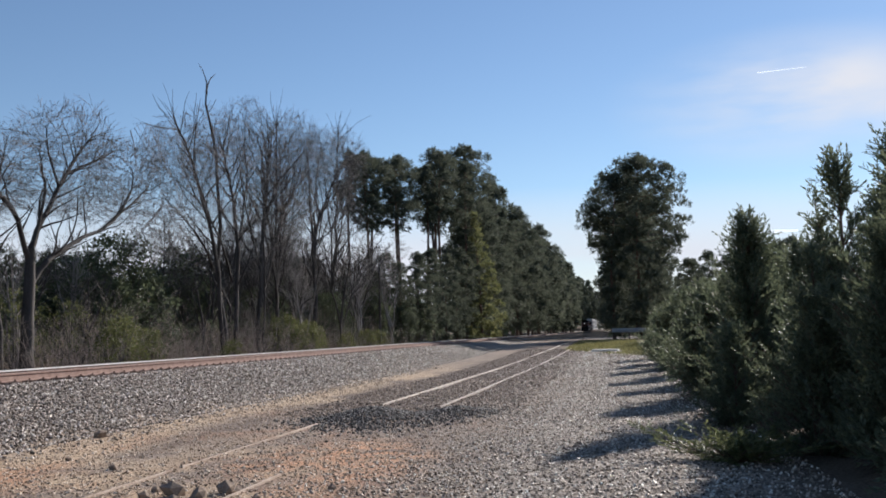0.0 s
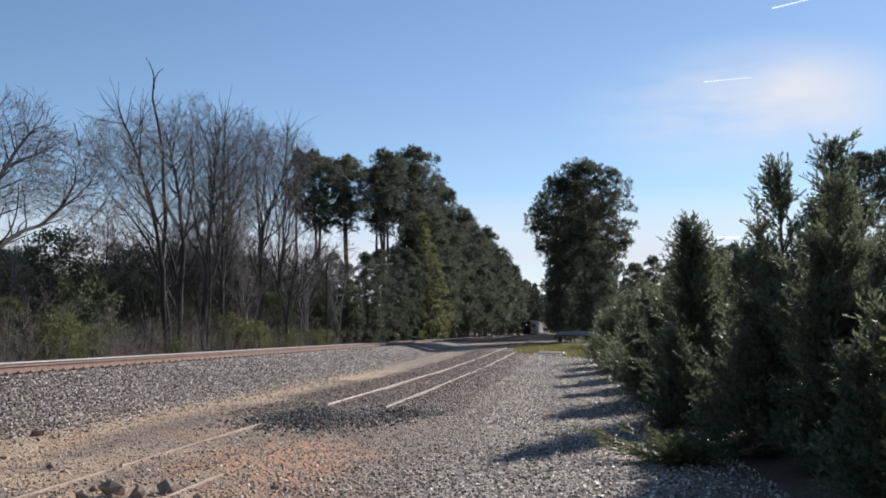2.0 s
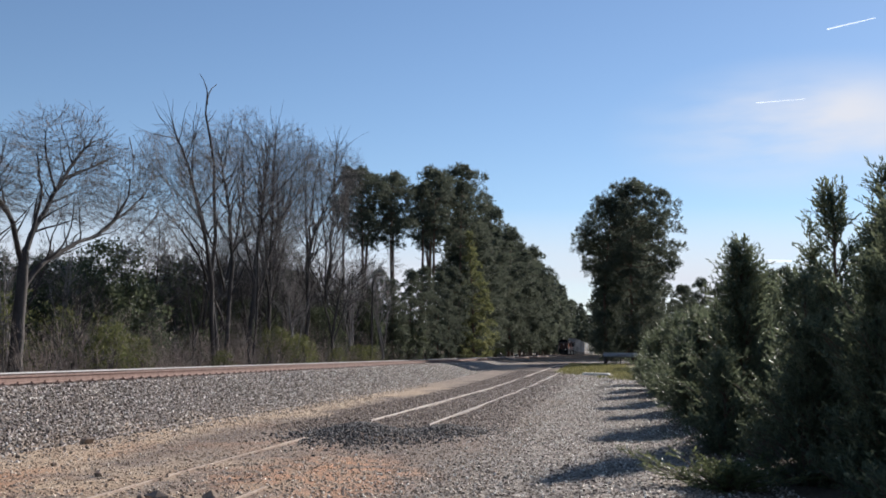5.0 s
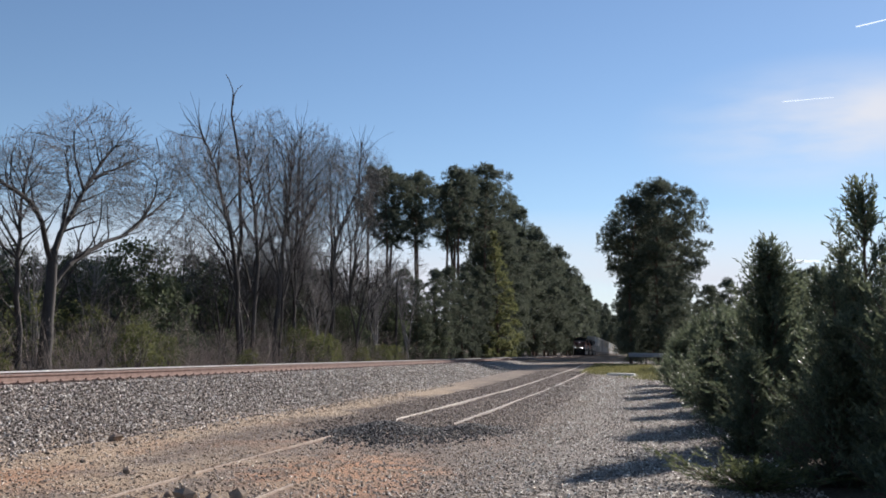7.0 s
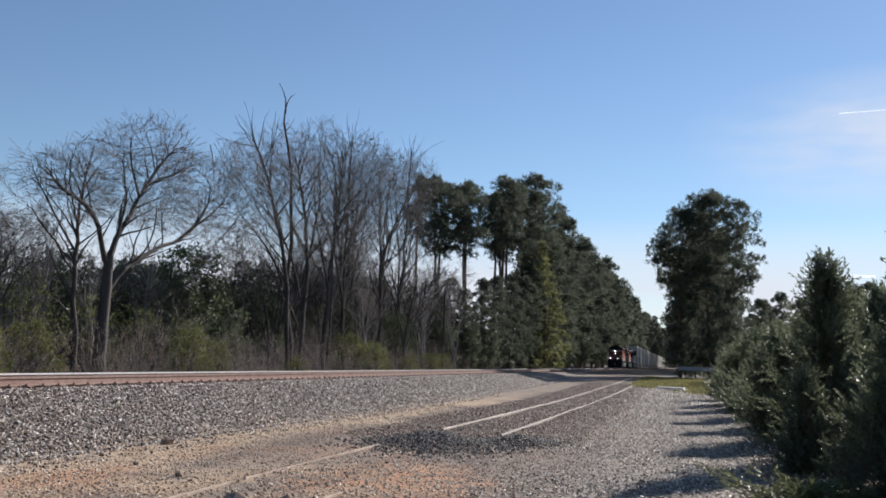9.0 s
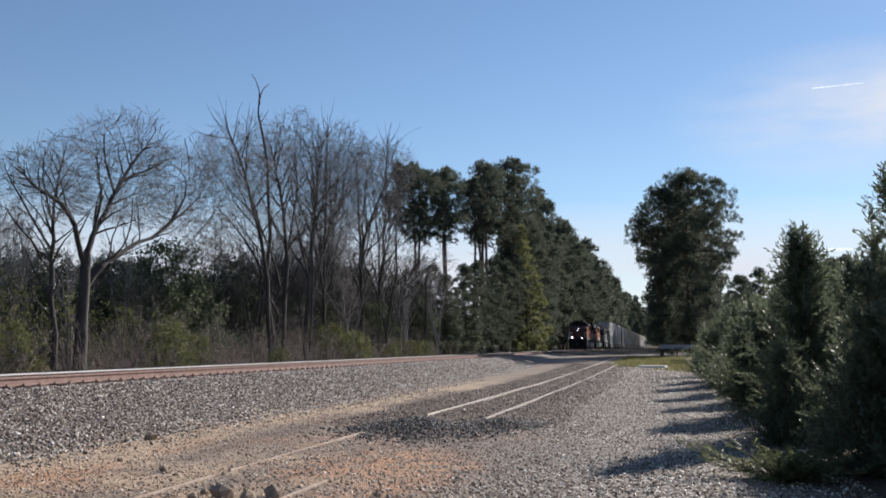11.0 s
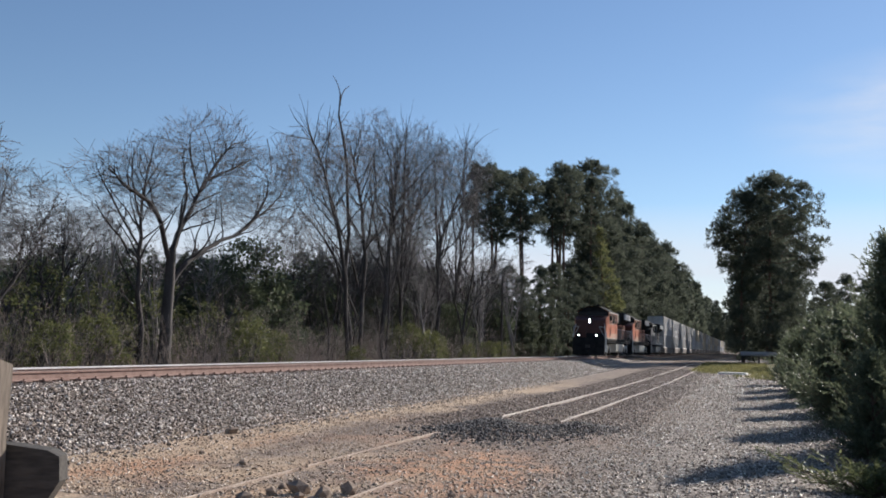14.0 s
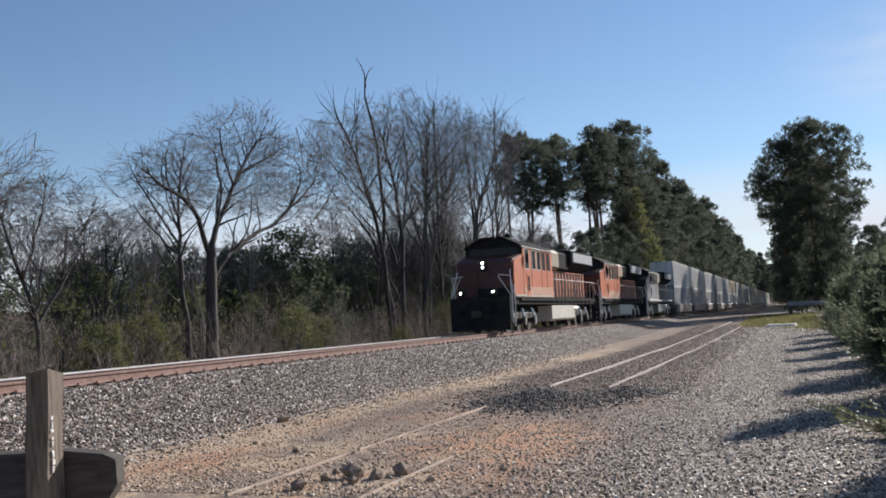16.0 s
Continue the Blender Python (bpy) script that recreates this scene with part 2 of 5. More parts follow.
def frames_of(d):
    """Two unit vectors across each direction."""
    d = d / np.maximum(np.linalg.norm(d, axis=1, keepdims=True), 1e-9)
    ref = np.where(np.abs(d[:, 2:3]) > 0.9, np.array([[1.0, 0, 0]]), np.array([[0, 0, 1.0]]))
    u = np.cross(d, ref)
    u /= np.maximum(np.linalg.norm(u, axis=1, keepdims=True), 1e-9)
    return d, u, np.cross(d, u)


def tubes(segs, sides):
    """Tapered sticks, rows of p0, p1, r0, r1, as quads."""
    s = np.asarray(segs, dtype=float).reshape(-1, 8)
    p0, p1, r0, r1 = s[:, :3], s[:, 3:6], s[:, 6], s[:, 7]
    d, u, w = frames_of(p1 - p0)
    p1 = p1 + d * (r1 * 0.4)[:, None]
    a = np.arange(sides) * 2 * np.pi / sides
    ring = np.cos(a)[None, :, None] * u[:, None] + np.sin(a)[None, :, None] * w[:, None]
    v = np.concatenate([p0[:, None] + ring * r0[:, None, None], p1[:, None] + ring * r1[:, None, None]], 1)
    i = np.arange(sides)
    q = np.stack([i, (i + 1) % sides, sides + (i + 1) % sides, sides + i], 1)
    f = (np.arange(len(s)) * 2 * sides)[:, None, None] + q[None]
    return v.reshape(-1, 3), f.reshape(-1, 4)


def blades(base, way, length, width, rng):
    """Thin leaf blades, one bent quad each."""
    d, u, w = frames_of(way)
    turn = rng.uniform(0, 2 * np.pi, len(base))[:, None]
    side = np.cos(turn) * u + np.sin(turn) * w
    mid = base + d * (length * 0.55)[:, None]
    tip = base + d * length[:, None] + np.cross(d, side) * (length * 0.12)[:, None]
    v = np.stack([base, mid + side * (width / 2)[:, None], tip, mid - side * (width / 2)[:, None]], 1).reshape(-1, 3)
    return v, np.arange(len(base) * 4).reshape(-1, 4)


def join(pieces):
    vs, fs, k = [], [], 0
    for v, f in pieces:
        vs.append(v)
        fs.append(f + k)
        k += len(v)
    return np.concatenate(vs), np.concatenate(fs)


def unit(rng, n):
    d = rng.normal(size=(n, 3))
    return d / np.linalg.norm(d, axis=1, keepdims=True)


# ---- trees ----
def grow(segs, rng, p, d, length, r, level, spec):
    """One branch with its children. spec: per level (steps, wiggle, lift, children, spread, share of length)."""
    steps, wiggle, lift, kids, spread, share = spec[level]
    d, p, pts = np.array(d, float), np.array(p, float), []
    d /= np.linalg.norm(d)
    tip = r * (0.25 if level else 0.3)
    for i in range(steps):
        q = p + d * length / steps
        a, b = r + (tip - r) * i / steps, r + (tip - r) * (i + 1) / steps
        segs.append((*p, *q, a, b, level))
        pts.append((p, q, d.copy(), b))
        d = d + rng.normal(size=3) * wiggle + np.array([0, 0, lift])
        d /= np.linalg.norm(d)
        p = q
    if level + 1 >= len(spec):
        return
    for k in range(kids):
        t = rng.uniform(0.25 if level else 0.3, 1.0) ** 0.8
        a, b, dd, rr = pts[min(int(t * steps), steps - 1)]
        across = np.cross(dd, rng.normal(size=3))
        across /= np.linalg.norm(across)
        ang = rng.uniform(0.6, 1.2) * spread
        nd = dd * math.cos(ang) + across * math.sin(ang)
        grow(segs, rng, a + (b - a) * rng.uniform(), nd, length * share * rng.uniform(0.6, 1.15) * (1.15 - 0.5 * t), max(rr * 0.6, 0.004), level + 1, spec)


CROWN = [(9, 0.07, 0.02, 12, 0.8, 0.5), (5, 0.1, 0.03, 7, 0.55, 0.62), (3, 0.13, 0.025, 6, 0.6, 0.65), (2, 0.16, 0.02, 3, 0.6, 0.8), (1, 0.2, 0.02, 0, 0, 0)]
PLAIN = [(7, 0.07, 0.02, 8, 0.75, 0.5), (4, 0.13, 0.04, 6, 0.75, 0.5), (3, 0.17, 0.03, 4, 0.75, 0.55), (1, 0.2, 0.02, 0, 0, 0)]


SIDE = [(1, 0, 0, 0, 0, 0), (7, 0.11, 0.02, 0, 0, 0)]


def bough(segs, rng, points, r, kids, spec, tip=0.3):
    """A limb bent through a few points, with side branches grown from it."""
    pts = [np.array(p, float) for p in points]
    path = [pts[0]]
    for k in range(len(pts) - 1):                        # soft curve through the points
        before, after = pts[max(k - 1, 0)], pts[min(k + 2, len(pts) - 1)]
        for t in (0.25, 0.5, 0.75, 1.0):
            q = 0.5 * (2 * pts[k] + (pts[k + 1] - before) * t + (2 * before - 5 * pts[k] + 4 * pts[k + 1] - after) * t * t + (3 * pts[k] - before - 3 * pts[k + 1] + after) * t ** 3)
            path.append(q + rng.normal(size=3) * 0.012 * np.linalg.norm(pts[k + 1] - pts[k]) * (t < 1))
    n = len(path) - 1
    total = sum(np.linalg.norm(q - p) for p, q in zip(path, path[1:]))
    rad = [r * (1 - (1 - tip) * i / n) for i in range(n + 1)]
    for i in range(n):
        segs.append((*path[i], *path[i + 1], rad[i], rad[i + 1], 0))
    for k in range(kids):
        t = 0.22 + 0.78 * (k + rng.uniform()) / kids
        i = min(int(t * n), n - 1)
        d = path[i + 1] - path[i]
        d /= np.linalg.norm(d)
        across = np.cross(d, rng.normal(size=3))
        across /= np.linalg.norm(across)
        ang = rng.uniform(0.5, 1.1)
        grow(segs, rng, path[i] + (path[i + 1] - path[i]) * rng.uniform(), d * math.cos(ang) + across * math.sin(ang) + np.array([0, 0, 0.4]), total * rng.uniform(0.18, 0.38) * (1.2 - 0.68 * t) * (0.98 if spec is SIDE else 1), rad[i] * 0.46, 1, spec)
    if kids:                                             # the limb's own end divides too
        d = path[-1] - path[-2]
        for k in range(3):
            grow(segs, rng, path[-1], d / np.linalg.norm(d) + rng.normal(size=3) * 0.35, total * rng.uniform(0.09, 0.16), rad[-1] * 0.7, 1, spec)


def fill_crown(rng, nodes, lobes, reach, spacing):
    """Branches that grow from a skeleton into an even cloud of free places, as a crown does toward the light.
    lobes: (y, z, half width, half height) of the crown's masses. Gives points and the parent of each."""
    volume = [ry * ry * rz for _, _, ry, rz in lobes]
    free = []
    for (cy, cz, ry, rz), v in zip(lobes, volume):
        n = int(4.2 * v * 0.6 / spacing ** 3)
        q = unit(rng, n) * (rng.uniform(0, 1, n) ** 0.36)[:, None]
        free.append(q * np.array([min(ry, 2.6) * 0.75, ry, rz]) + np.array([0.0, cy, cz]))
    free = np.concatenate(free)
    pts, parent, way = list(nodes), [-1] * len(nodes), [np.zeros(3)] * len(nodes)
    P = np.array(pts)
    near = np.full(len(free), 1e9)
    who = np.zeros(len(free), int)
    start, kids = 0, {}
    for _ in range(90):
        d = np.linalg.norm(free[:, None] - P[None, start:], axis=2)
        k = d.argmin(1)
        best = d[np.arange(len(free)), k]
        better = best < near
        near[better], who[better] = best[better], k[better] + start
        keep = near > spacing * 0.8
        free, near, who = free[keep], near[keep], who[keep]
        start = len(P)
        if not len(free):
            break
        pull = {}
        for i in np.nonzero(near < spacing * 5.5)[0]:
            pull.setdefault(int(who[i]), []).append(free[i])
        if not pull:
            pull = {int(who[near.argmin()]): [free[near.argmin()]]}
        fresh = []
        for i, goals in pull.items():
            kids[i] = kids.get(i, 0) + 1
            if kids[i] > 3:
                continue
            g = np.array(goals) - P[i]
            g = (g / np.linalg.norm(g, axis=1, keepdims=True)).mean(0) + 1.0 * way[i] + np.array([0, 0, 0.1]) + rng.normal(size=3) * 0.1
            g /= max(np.linalg.norm(g), 1e-6)
            fresh.append(P[i] + g * reach)
            parent.append(i)
            way.append(g)
        if not fresh:
            break
        P = np.concatenate([P, np.array(fresh)])
    return P, parent, way


def bare_tree_meshes(seed, stems, spec=None, twig=1.0, material=None, lobes=None, spacing=0.45):
    """Trunk with limbs, and the crown of fine twigs. stems: (foot, direction, length, radius), or (points, radius, side branches)."""
    rng = np.random.default_rng(seed)
    segs = []
    for s in stems:
        if len(s) == 3:
            bough(segs, rng, s[0], s[1] * (0.76 if s[1] > 0.35 else 0.64), round(s[2] * 2.3) if lobes else round(s[2] * 1.7), SIDE if lobes else spec or CROWN, 0.62 if s[1] > 0.35 else 0.25)
        else:
            grow(segs, rng, *s, 0, spec or CROWN)
    s = np.array(segs)
    if lobes:
        foot = [np.array(q[3:6]) + (np.array(q[:3]) - np.array(q[3:6])) * f for q in segs for f in (0.0, 0.5) if q[5] > 2.6]
        P, parent, way = fill_crown(rng, foot, lobes, spacing * 0.7, spacing)
        load = np.zeros(len(P))
        tips = np.ones(len(P), bool)
        for i in range(len(P) - 1, len(foot) - 1, -1):
            if load[i] == 0:
                load[i] = 1
            load[parent[i]] += load[i]
            tips[parent[i]] = False
        rad = np.minimum(0.0078 * load ** 0.53, 0.085)
        more = []
        for i in range(len(foot), len(P)):
            j = parent[i]
            more.append((*P[j], *P[i], min(rad[j], rad[i] * 1.3) if j >= len(foot) else rad[i] * 1.2, rad[i], 2))
            for _ in range(3 if tips[i] else 1):            # finest twigs
                w = way[i] + rng.normal(size=3) * 0.36 + np.array([0, 0, 0.12])
                w /= np.linalg.norm(w)
                more.append((*P[i], *(P[i] + w * rng.uniform(0.35, 0.85)), 0.0068, 0.0045, 2))
        s = np.concatenate([s, np.array(more)])
    thick = s[:, 8] <= 1
    limb_v, limb_f = tubes(s[thick, :8], 7)
    rest = s[~thick, :8].copy()
    rest[:, 6:] = np.maximum(rest[:, 6:] * twig, 0.0066 if lobes else 0.0075)
    twig_v, twig_f = tubes(rest, 3)
    return (array_mesh("limbs", limb_v, limb_f, material or BARK, True), array_mesh("twigs", twig_v, twig_f, material or TWIG_BARK))


def bare_tree(label, seed, stems, at, spec=None, twig=1.0, material=None, name="bare_tree", group="bare trees along the line", lobes=None, spacing=0.45):
    t = thing(name, label, "tree", at, group)
    limbs, twigs = bare_tree_meshes(seed, stems, spec, twig, material, lobes, spacing)
    part("trunk", limbs, None, t)
    part("crown", twigs, None, t, "fine leafless twigs")
    return t


def step(a, b, v):
    t = np.clip((v - a) / (b - a), 0, 1)
    return t * t * (3 - 2 * t)


def pine(label, seed, height, envelope, at, lobes=14, lobe=(1.1, 1.7), clumps=28, per=14, blade=0.46, wide=0.085, group="pines along the line", needles=None, dead=0):
    """A pine: trunk, limbs that end in rounded masses of needle clumps. envelope(h): the crown's reach at a share h of the height."""
    rng = np.random.default_rng(seed)
    t = thing("pine_tree", label, "tree", at, group)
    segs, pts = [], []
    p, d = np.zeros(3), np.array([0, 0, 1.0])
    for i in range(10):
        q = p + d * height * 0.095
        segs.append((*p, *q, 0.0125 * height * (1 - i * 0.09), 0.0125 * height * (1 - (i + 1) * 0.09)))
        pts.append((p, q))
        p, d = q, d + rng.normal(size=3) * np.array([0.025, 0.025, 0])

    def on_trunk(h):
        a, b = pts[min(int(h * 10), 9)]
        return a + (b - a) * (h * 10 - min(int(h * 10), 9))

    def limb(h, tip, r):
        q, n = on_trunk(h), 4
        way = tip - q
        for i in range(n):
            f = (i + 1) / n
            e = on_trunk(h) + way * f + np.array([0, 0, -0.1 * np.linalg.norm(way) * math.sin(math.pi * f)]) + rng.normal(size=3) * 0.05
            segs.append((*q, *e, r * (1 - i / 5), r * (1 - (i + 1) / 5)))
            q = e
    # the crown's masses: spread evenly round the trunk and over the height, the last one at the top
    hs = np.linspace(0.02, 1.0, 400)
    reach = np.array([max(float(envelope(h)), 0.0) for h in hs])
    share = np.cumsum(np.where(reach > 0.3, reach + 0.4, 0))
    share /= share[-1]
    centres, sizes = [on_trunk(0.965)], [lobe[0] * 0.95]
    for k in range(lobes):
        h = float(np.interp((k + rng.uniform(0.1, 0.9)) / lobes, share, hs))
        size = rng.uniform(*lobe)
        out = max(float(envelope(h)) - 0.75 * size, 0.0) * (rng.uniform(0.8, 1.1) if k % 4 else rng.uniform(0.1, 0.6))
        az = k * 2.39996 + rng.uniform(-0.5, 0.5)
        c = on_trunk(min(h, 0.93)) + np.array([math.cos(az) * out, math.sin(az) * out, 0])
        centres.append(c)
        sizes.append(size)
        limb(max(0.03, min(h, 0.93) - (0.25 * out + 0.1) / height), c, 0.0028 * height * (0.5 + 0.5 * size / lobe[1]))
    for k in range(dead):                                # short dead stubs below the crown
        h, az, out = rng.uniform(0.3, 0.6), rng.uniform(0, 6.28), rng.uniform(0.6, 1.8)
        limb(h, on_trunk(h) + np.array([math.cos(az) * out, math.sin(az) * out, rng.uniform(-0.2, 0.5)]), 0.03)
    # clumps over each mass, thicker on its upper side, then blades round each clump
    c, z = np.repeat(np.array(centres), clumps, 0), np.repeat(np.array(sizes), clumps)
    n = len(c)
    way = unit(rng, n)
    way[:, 2] = np.where(way[:, 2] < -0.35, -way[:, 2], way[:, 2])
    spot = c + way * (z * rng.uniform(0.2, 1.0, n) ** 0.6)[:, None] * np.array([1.0, 1.0, 0.72])
    c, w = np.repeat(spot, per, 0), np.repeat(way, per, 0)
    n = len(c)
    d = unit(rng, n) + w * 0.45 + np.array([0, 0, 0.15])
    nv, nf = blades(c + unit(rng, n) * (0.3 * blade), d, blade * rng.uniform(0.55, 1.25, n), wide * rng.uniform(0.7, 1.4, n), rng)
    tv, tf = tubes(segs, 6)
    part("trunk", array_mesh("trunk", tv, tf, PINE_BARK, True), None, t)
    part("crown", array_mesh("crown", nv, nf, needles or NEEDLES), None, t, "rounded masses of needles with gaps between them")
    return t


def cedar(label, seed, height, radius, at, limbs=170, sprays=16, per=16, blade=0.075, group="cedars beside the yard", tops=1, leaf=None):
    """A red cedar: upswept limbs from the ground up, covered in feathery sprays; one or more pointed tops."""
    rng = np.random.default_rng(seed)
    t = thing("cedar_tree", label, "tree", at, group)
    segs, cen, way_all, size = [], [], [], []
    leaders = [(0.0, 0.0, 1.0)] + [(rng.uniform(-0.55, 0.55) * radius, rng.uniform(-0.55, 0.55) * radius, rng.uniform(0.72, 0.9)) for _ in range(tops - 1)]
    for lx, ly, ls in leaders:
        hh = height * ls
        for i in range(8):
            a, b = i / 8, (i + 1) / 8
            segs.append((lx * a, ly * a, hh * a, lx * b, ly * b, hh * b, 0.016 * hh * (1 - i / 8.5), 0.016 * hh * (1 - (i + 1) / 8.5)))
    lumps = [(rng.uniform(0, 2 * math.pi), rng.uniform(0.05, 0.85), rng.uniform(0.6, 1.45)) for _ in range(12)]
    for k in range(limbs):
        lx, ly, ls = leaders[k % tops]
        hh = height * ls
        h = rng.uniform(0.0, 0.985)
        az = rng.uniform(0, 2 * math.pi)
        bulge = 1.0
        for a0, h0, g in lumps:
            bulge += (g - 1) * math.exp(-((math.cos(az - a0) - 1) ** 2) * 3 - ((h - h0) / 0.1) ** 2)
        reach = radius * max(bulge, 0.5) * (min(1.0, 1.15 * (1 - h) ** 0.9) * (0.8 + 0.2 * math.sin(h * 9 + az)) + 0.05) * rng.uniform(0.4, 1.25)
        up = 0.3 + 1.1 * h + rng.uniform(-0.15, 0.2)
        way = np.array([math.cos(az), math.sin(az), up])
        way /= np.linalg.norm(way)
        g = max(0.0, h * 0.97 - 0.3 * reach / hh)
        q = np.array([lx * g, ly * g, g * hh])
        for i in range(4):
            e = q + way * reach / 4
            segs.append((*q, *e, 0.016 * (1 - i / 5), 0.016 * (1 - (i + 1) / 5)))
            n = int(sprays * (0.35 if i == 0 else 1.0) / 3.2 * min(1.0, 0.35 + reach / radius)) + 1
            for _ in range(n):
                cen.append(q + (e - q) * rng.uniform() + rng.normal(size=3) * 0.03 * radius)
                w = way + rng.normal(size=3) * 0.5 + np.array([0, 0, 0.25])
                way_all.append(w / np.linalg.norm(w))
                size.append(rng.uniform(0.7, 1.4))
            q, way = e, way + np.array([0, 0, 0.12]) + rng.normal(size=3) * 0.08
    cen, way_all, size = np.array(cen), np.array(way_all), np.array(size)
    n = len(cen) * per
    c, w, s = np.repeat(cen, per, 0), np.repeat(way_all, per, 0), np.repeat(size, per)
    along = np.tile(np.linspace(0, 1, per), len(cen))
    c = c + w * (along * blade * 3.2 * s)[:, None]
    fan = w + unit(rng, n) * 0.65
    lv, lf = blades(c, fan, blade * s * rng.uniform(0.6, 1.3, n), 0.26 * blade * s, rng)
    tv, tf = tubes(segs, 5)
    part("trunk", array_mesh("trunk", tv, tf, PINE_BARK, True), None, t)
    part("crown", array_mesh("crown", lv, lf, leaf or CEDAR), None, t, "feathery dark green sprays")
    return t


def shrub_arrays(rng, height, radius, clumps, per, leaf, material_gap=0.0):
    """Leaves in uneven clumps round a few stems."""
    segs, cs, rs = [], [], []
    for k in range(clumps):
        az, h = rng.uniform(0, 2 * math.pi), rng.uniform(0.05, 1) ** 0.8
        r = radius * math.sqrt(rng.uniform(0.1, 1)) * (1.05 - 0.6 * h ** 2) * rng.uniform(0.75, 1.15)
        c = np.array([math.cos(az) * r, math.sin(az) * r, h * height])
        cs.append(c)
        rs.append(rng.uniform(0.6, 1.3))
        if k % 3 == 0:
            segs.append((c[0] * 0.15, c[1] * 0.15, 0, *c, 0.03, 0.008))
    cs, rs = np.array(cs), np.array(rs)
    n = clumps * per
    d = unit(rng, n)
    base = np.repeat(cs, per, 0) + d * (np.repeat(rs, per) * rng.uniform(0.1, 1, n) * 0.16 * radius)[:, None]
    lv = blades(base, d + unit(rng, n) * 0.7, leaf * rng.uniform(0.6, 1.4, n), leaf * 0.55 * rng.uniform(0.7, 1.3, n), rng)
    return tubes(segs, 4), lv


def shrub(label, seed, height, radius, at, material, clumps=130, per=20, leaf=0.27, name="evergreen_shrub", category="shrub", group="evergreen undergrowth"):
    rng = np.random.default_rng(seed)
    t = thing(name, label, category, at, group)
    (sv, sf), (lv, lf) = shrub_arrays(rng, height, radius, clumps, per, leaf)
    part("stem", array_mesh("stem", sv, sf, BARK), None, t)
    part("foliage", array_mesh("foliage", lv, lf, material), None, t)
    return t


# ---- the ground ----
RAIL_Z, TRACK_X = 0.94, -14.13          # top of the main line's rails, its centre line
TIE_TOP = RAIL_Z - 0.185
NEAR_RAIL, FAR_RAIL = TRACK_X + 0.7525, TRACK_X - 0.7525


def siding_x(y):
    """The siding's left rail."""
    return -5.60 + 0.0073 * y


def yard_rise(y):
    """The yard climbs gently to the level of the line at the road."""
    u = np.clip((np.asarray(y, float) - 40) / 80, 0, 1)
    return 0.74 * np.clip(1.12 * u - 0.12 * (1 - (1 - u) ** 8) * (u > 0), 0, 1)


def ground_height(x, y):
    x, y = np.asarray(x, float), np.asarray(y, float)
    bank = TIE_TOP - 0.035
    z = bank * np.clip((-9.1 - x) / 2.9, 0, 1) ** 0.9 - 0.35 * step(-15.7, -18.0, x) * 1.0
    z = np.maximum(z, np.where(x > -15.7, yard_rise(y), -9))
    z = np.where(x < -15.7, bank - (bank + 0.1) * step(-15.7, -18.6, x) + 0.7 * step(-19, -30, x), z)
    z += 0.05 * np.sin(x * 1.1 + y * 0.35) * np.sin(y * 0.23 + 1) * step(-9.2, -7.5, x) * step(120, 80, y) * 0.6
    z += 0.26 * np.exp(-((x + 4.75) / 0.75) ** 2 - ((y - 18.1) / 1.1) ** 2) + 0.15 * np.exp(-((x + 3.3) / 0.45) ** 2 - ((y - 19.3) / 0.8) ** 2)
    z += 0.25 * step(1.5, 5, x) + 0.012 * (np.abs(x + 1) + 0) * step(60, 300, np.abs(x + 1))
    # the road ramps up to the line, and the land rises far off
    near_line = step(3.4, 2.0, np.abs(x - TRACK_X))
    z = z + (np.maximum(RAIL_Z - 0.012, z) - z) * near_line * step(107.0, 110.5, y) * step(121, 117.5, y)
    return z + 32 * step(950, 1190, y)


def ground_sheet():
    xs = np.unique(np.concatenate([np.linspace(-1500, -60, 16), np.linspace(-60, -20, 21), np.linspace(-20, 8, 141), np.linspace(8, 60, 20), np.linspace(60, 1500, 14)]))
    ys = np.unique(np.concatenate([np.linspace(-1200, -20, 8), np.linspace(-20, 4, 9), np.linspace(4, 40, 181), np.linspace(40, 160, 90), np.linspace(160, 500, 30), np.linspace(500, 930, 10), np.linspace(930, 1250, 14), np.linspace(1250, 3500, 8)]))
    gx, gy = np.meshgrid(xs, ys)
    v = np.stack([gx, gy, ground_height(gx, gy)], -1).reshape(-1, 3)
    w = len(xs)
    i = (np.arange(len(ys) - 1)[:, None] * w + np.arange(w - 1)[None]).ravel()
    return v, np.stack([i, i + 1, i + w + 1, i + w], 1)


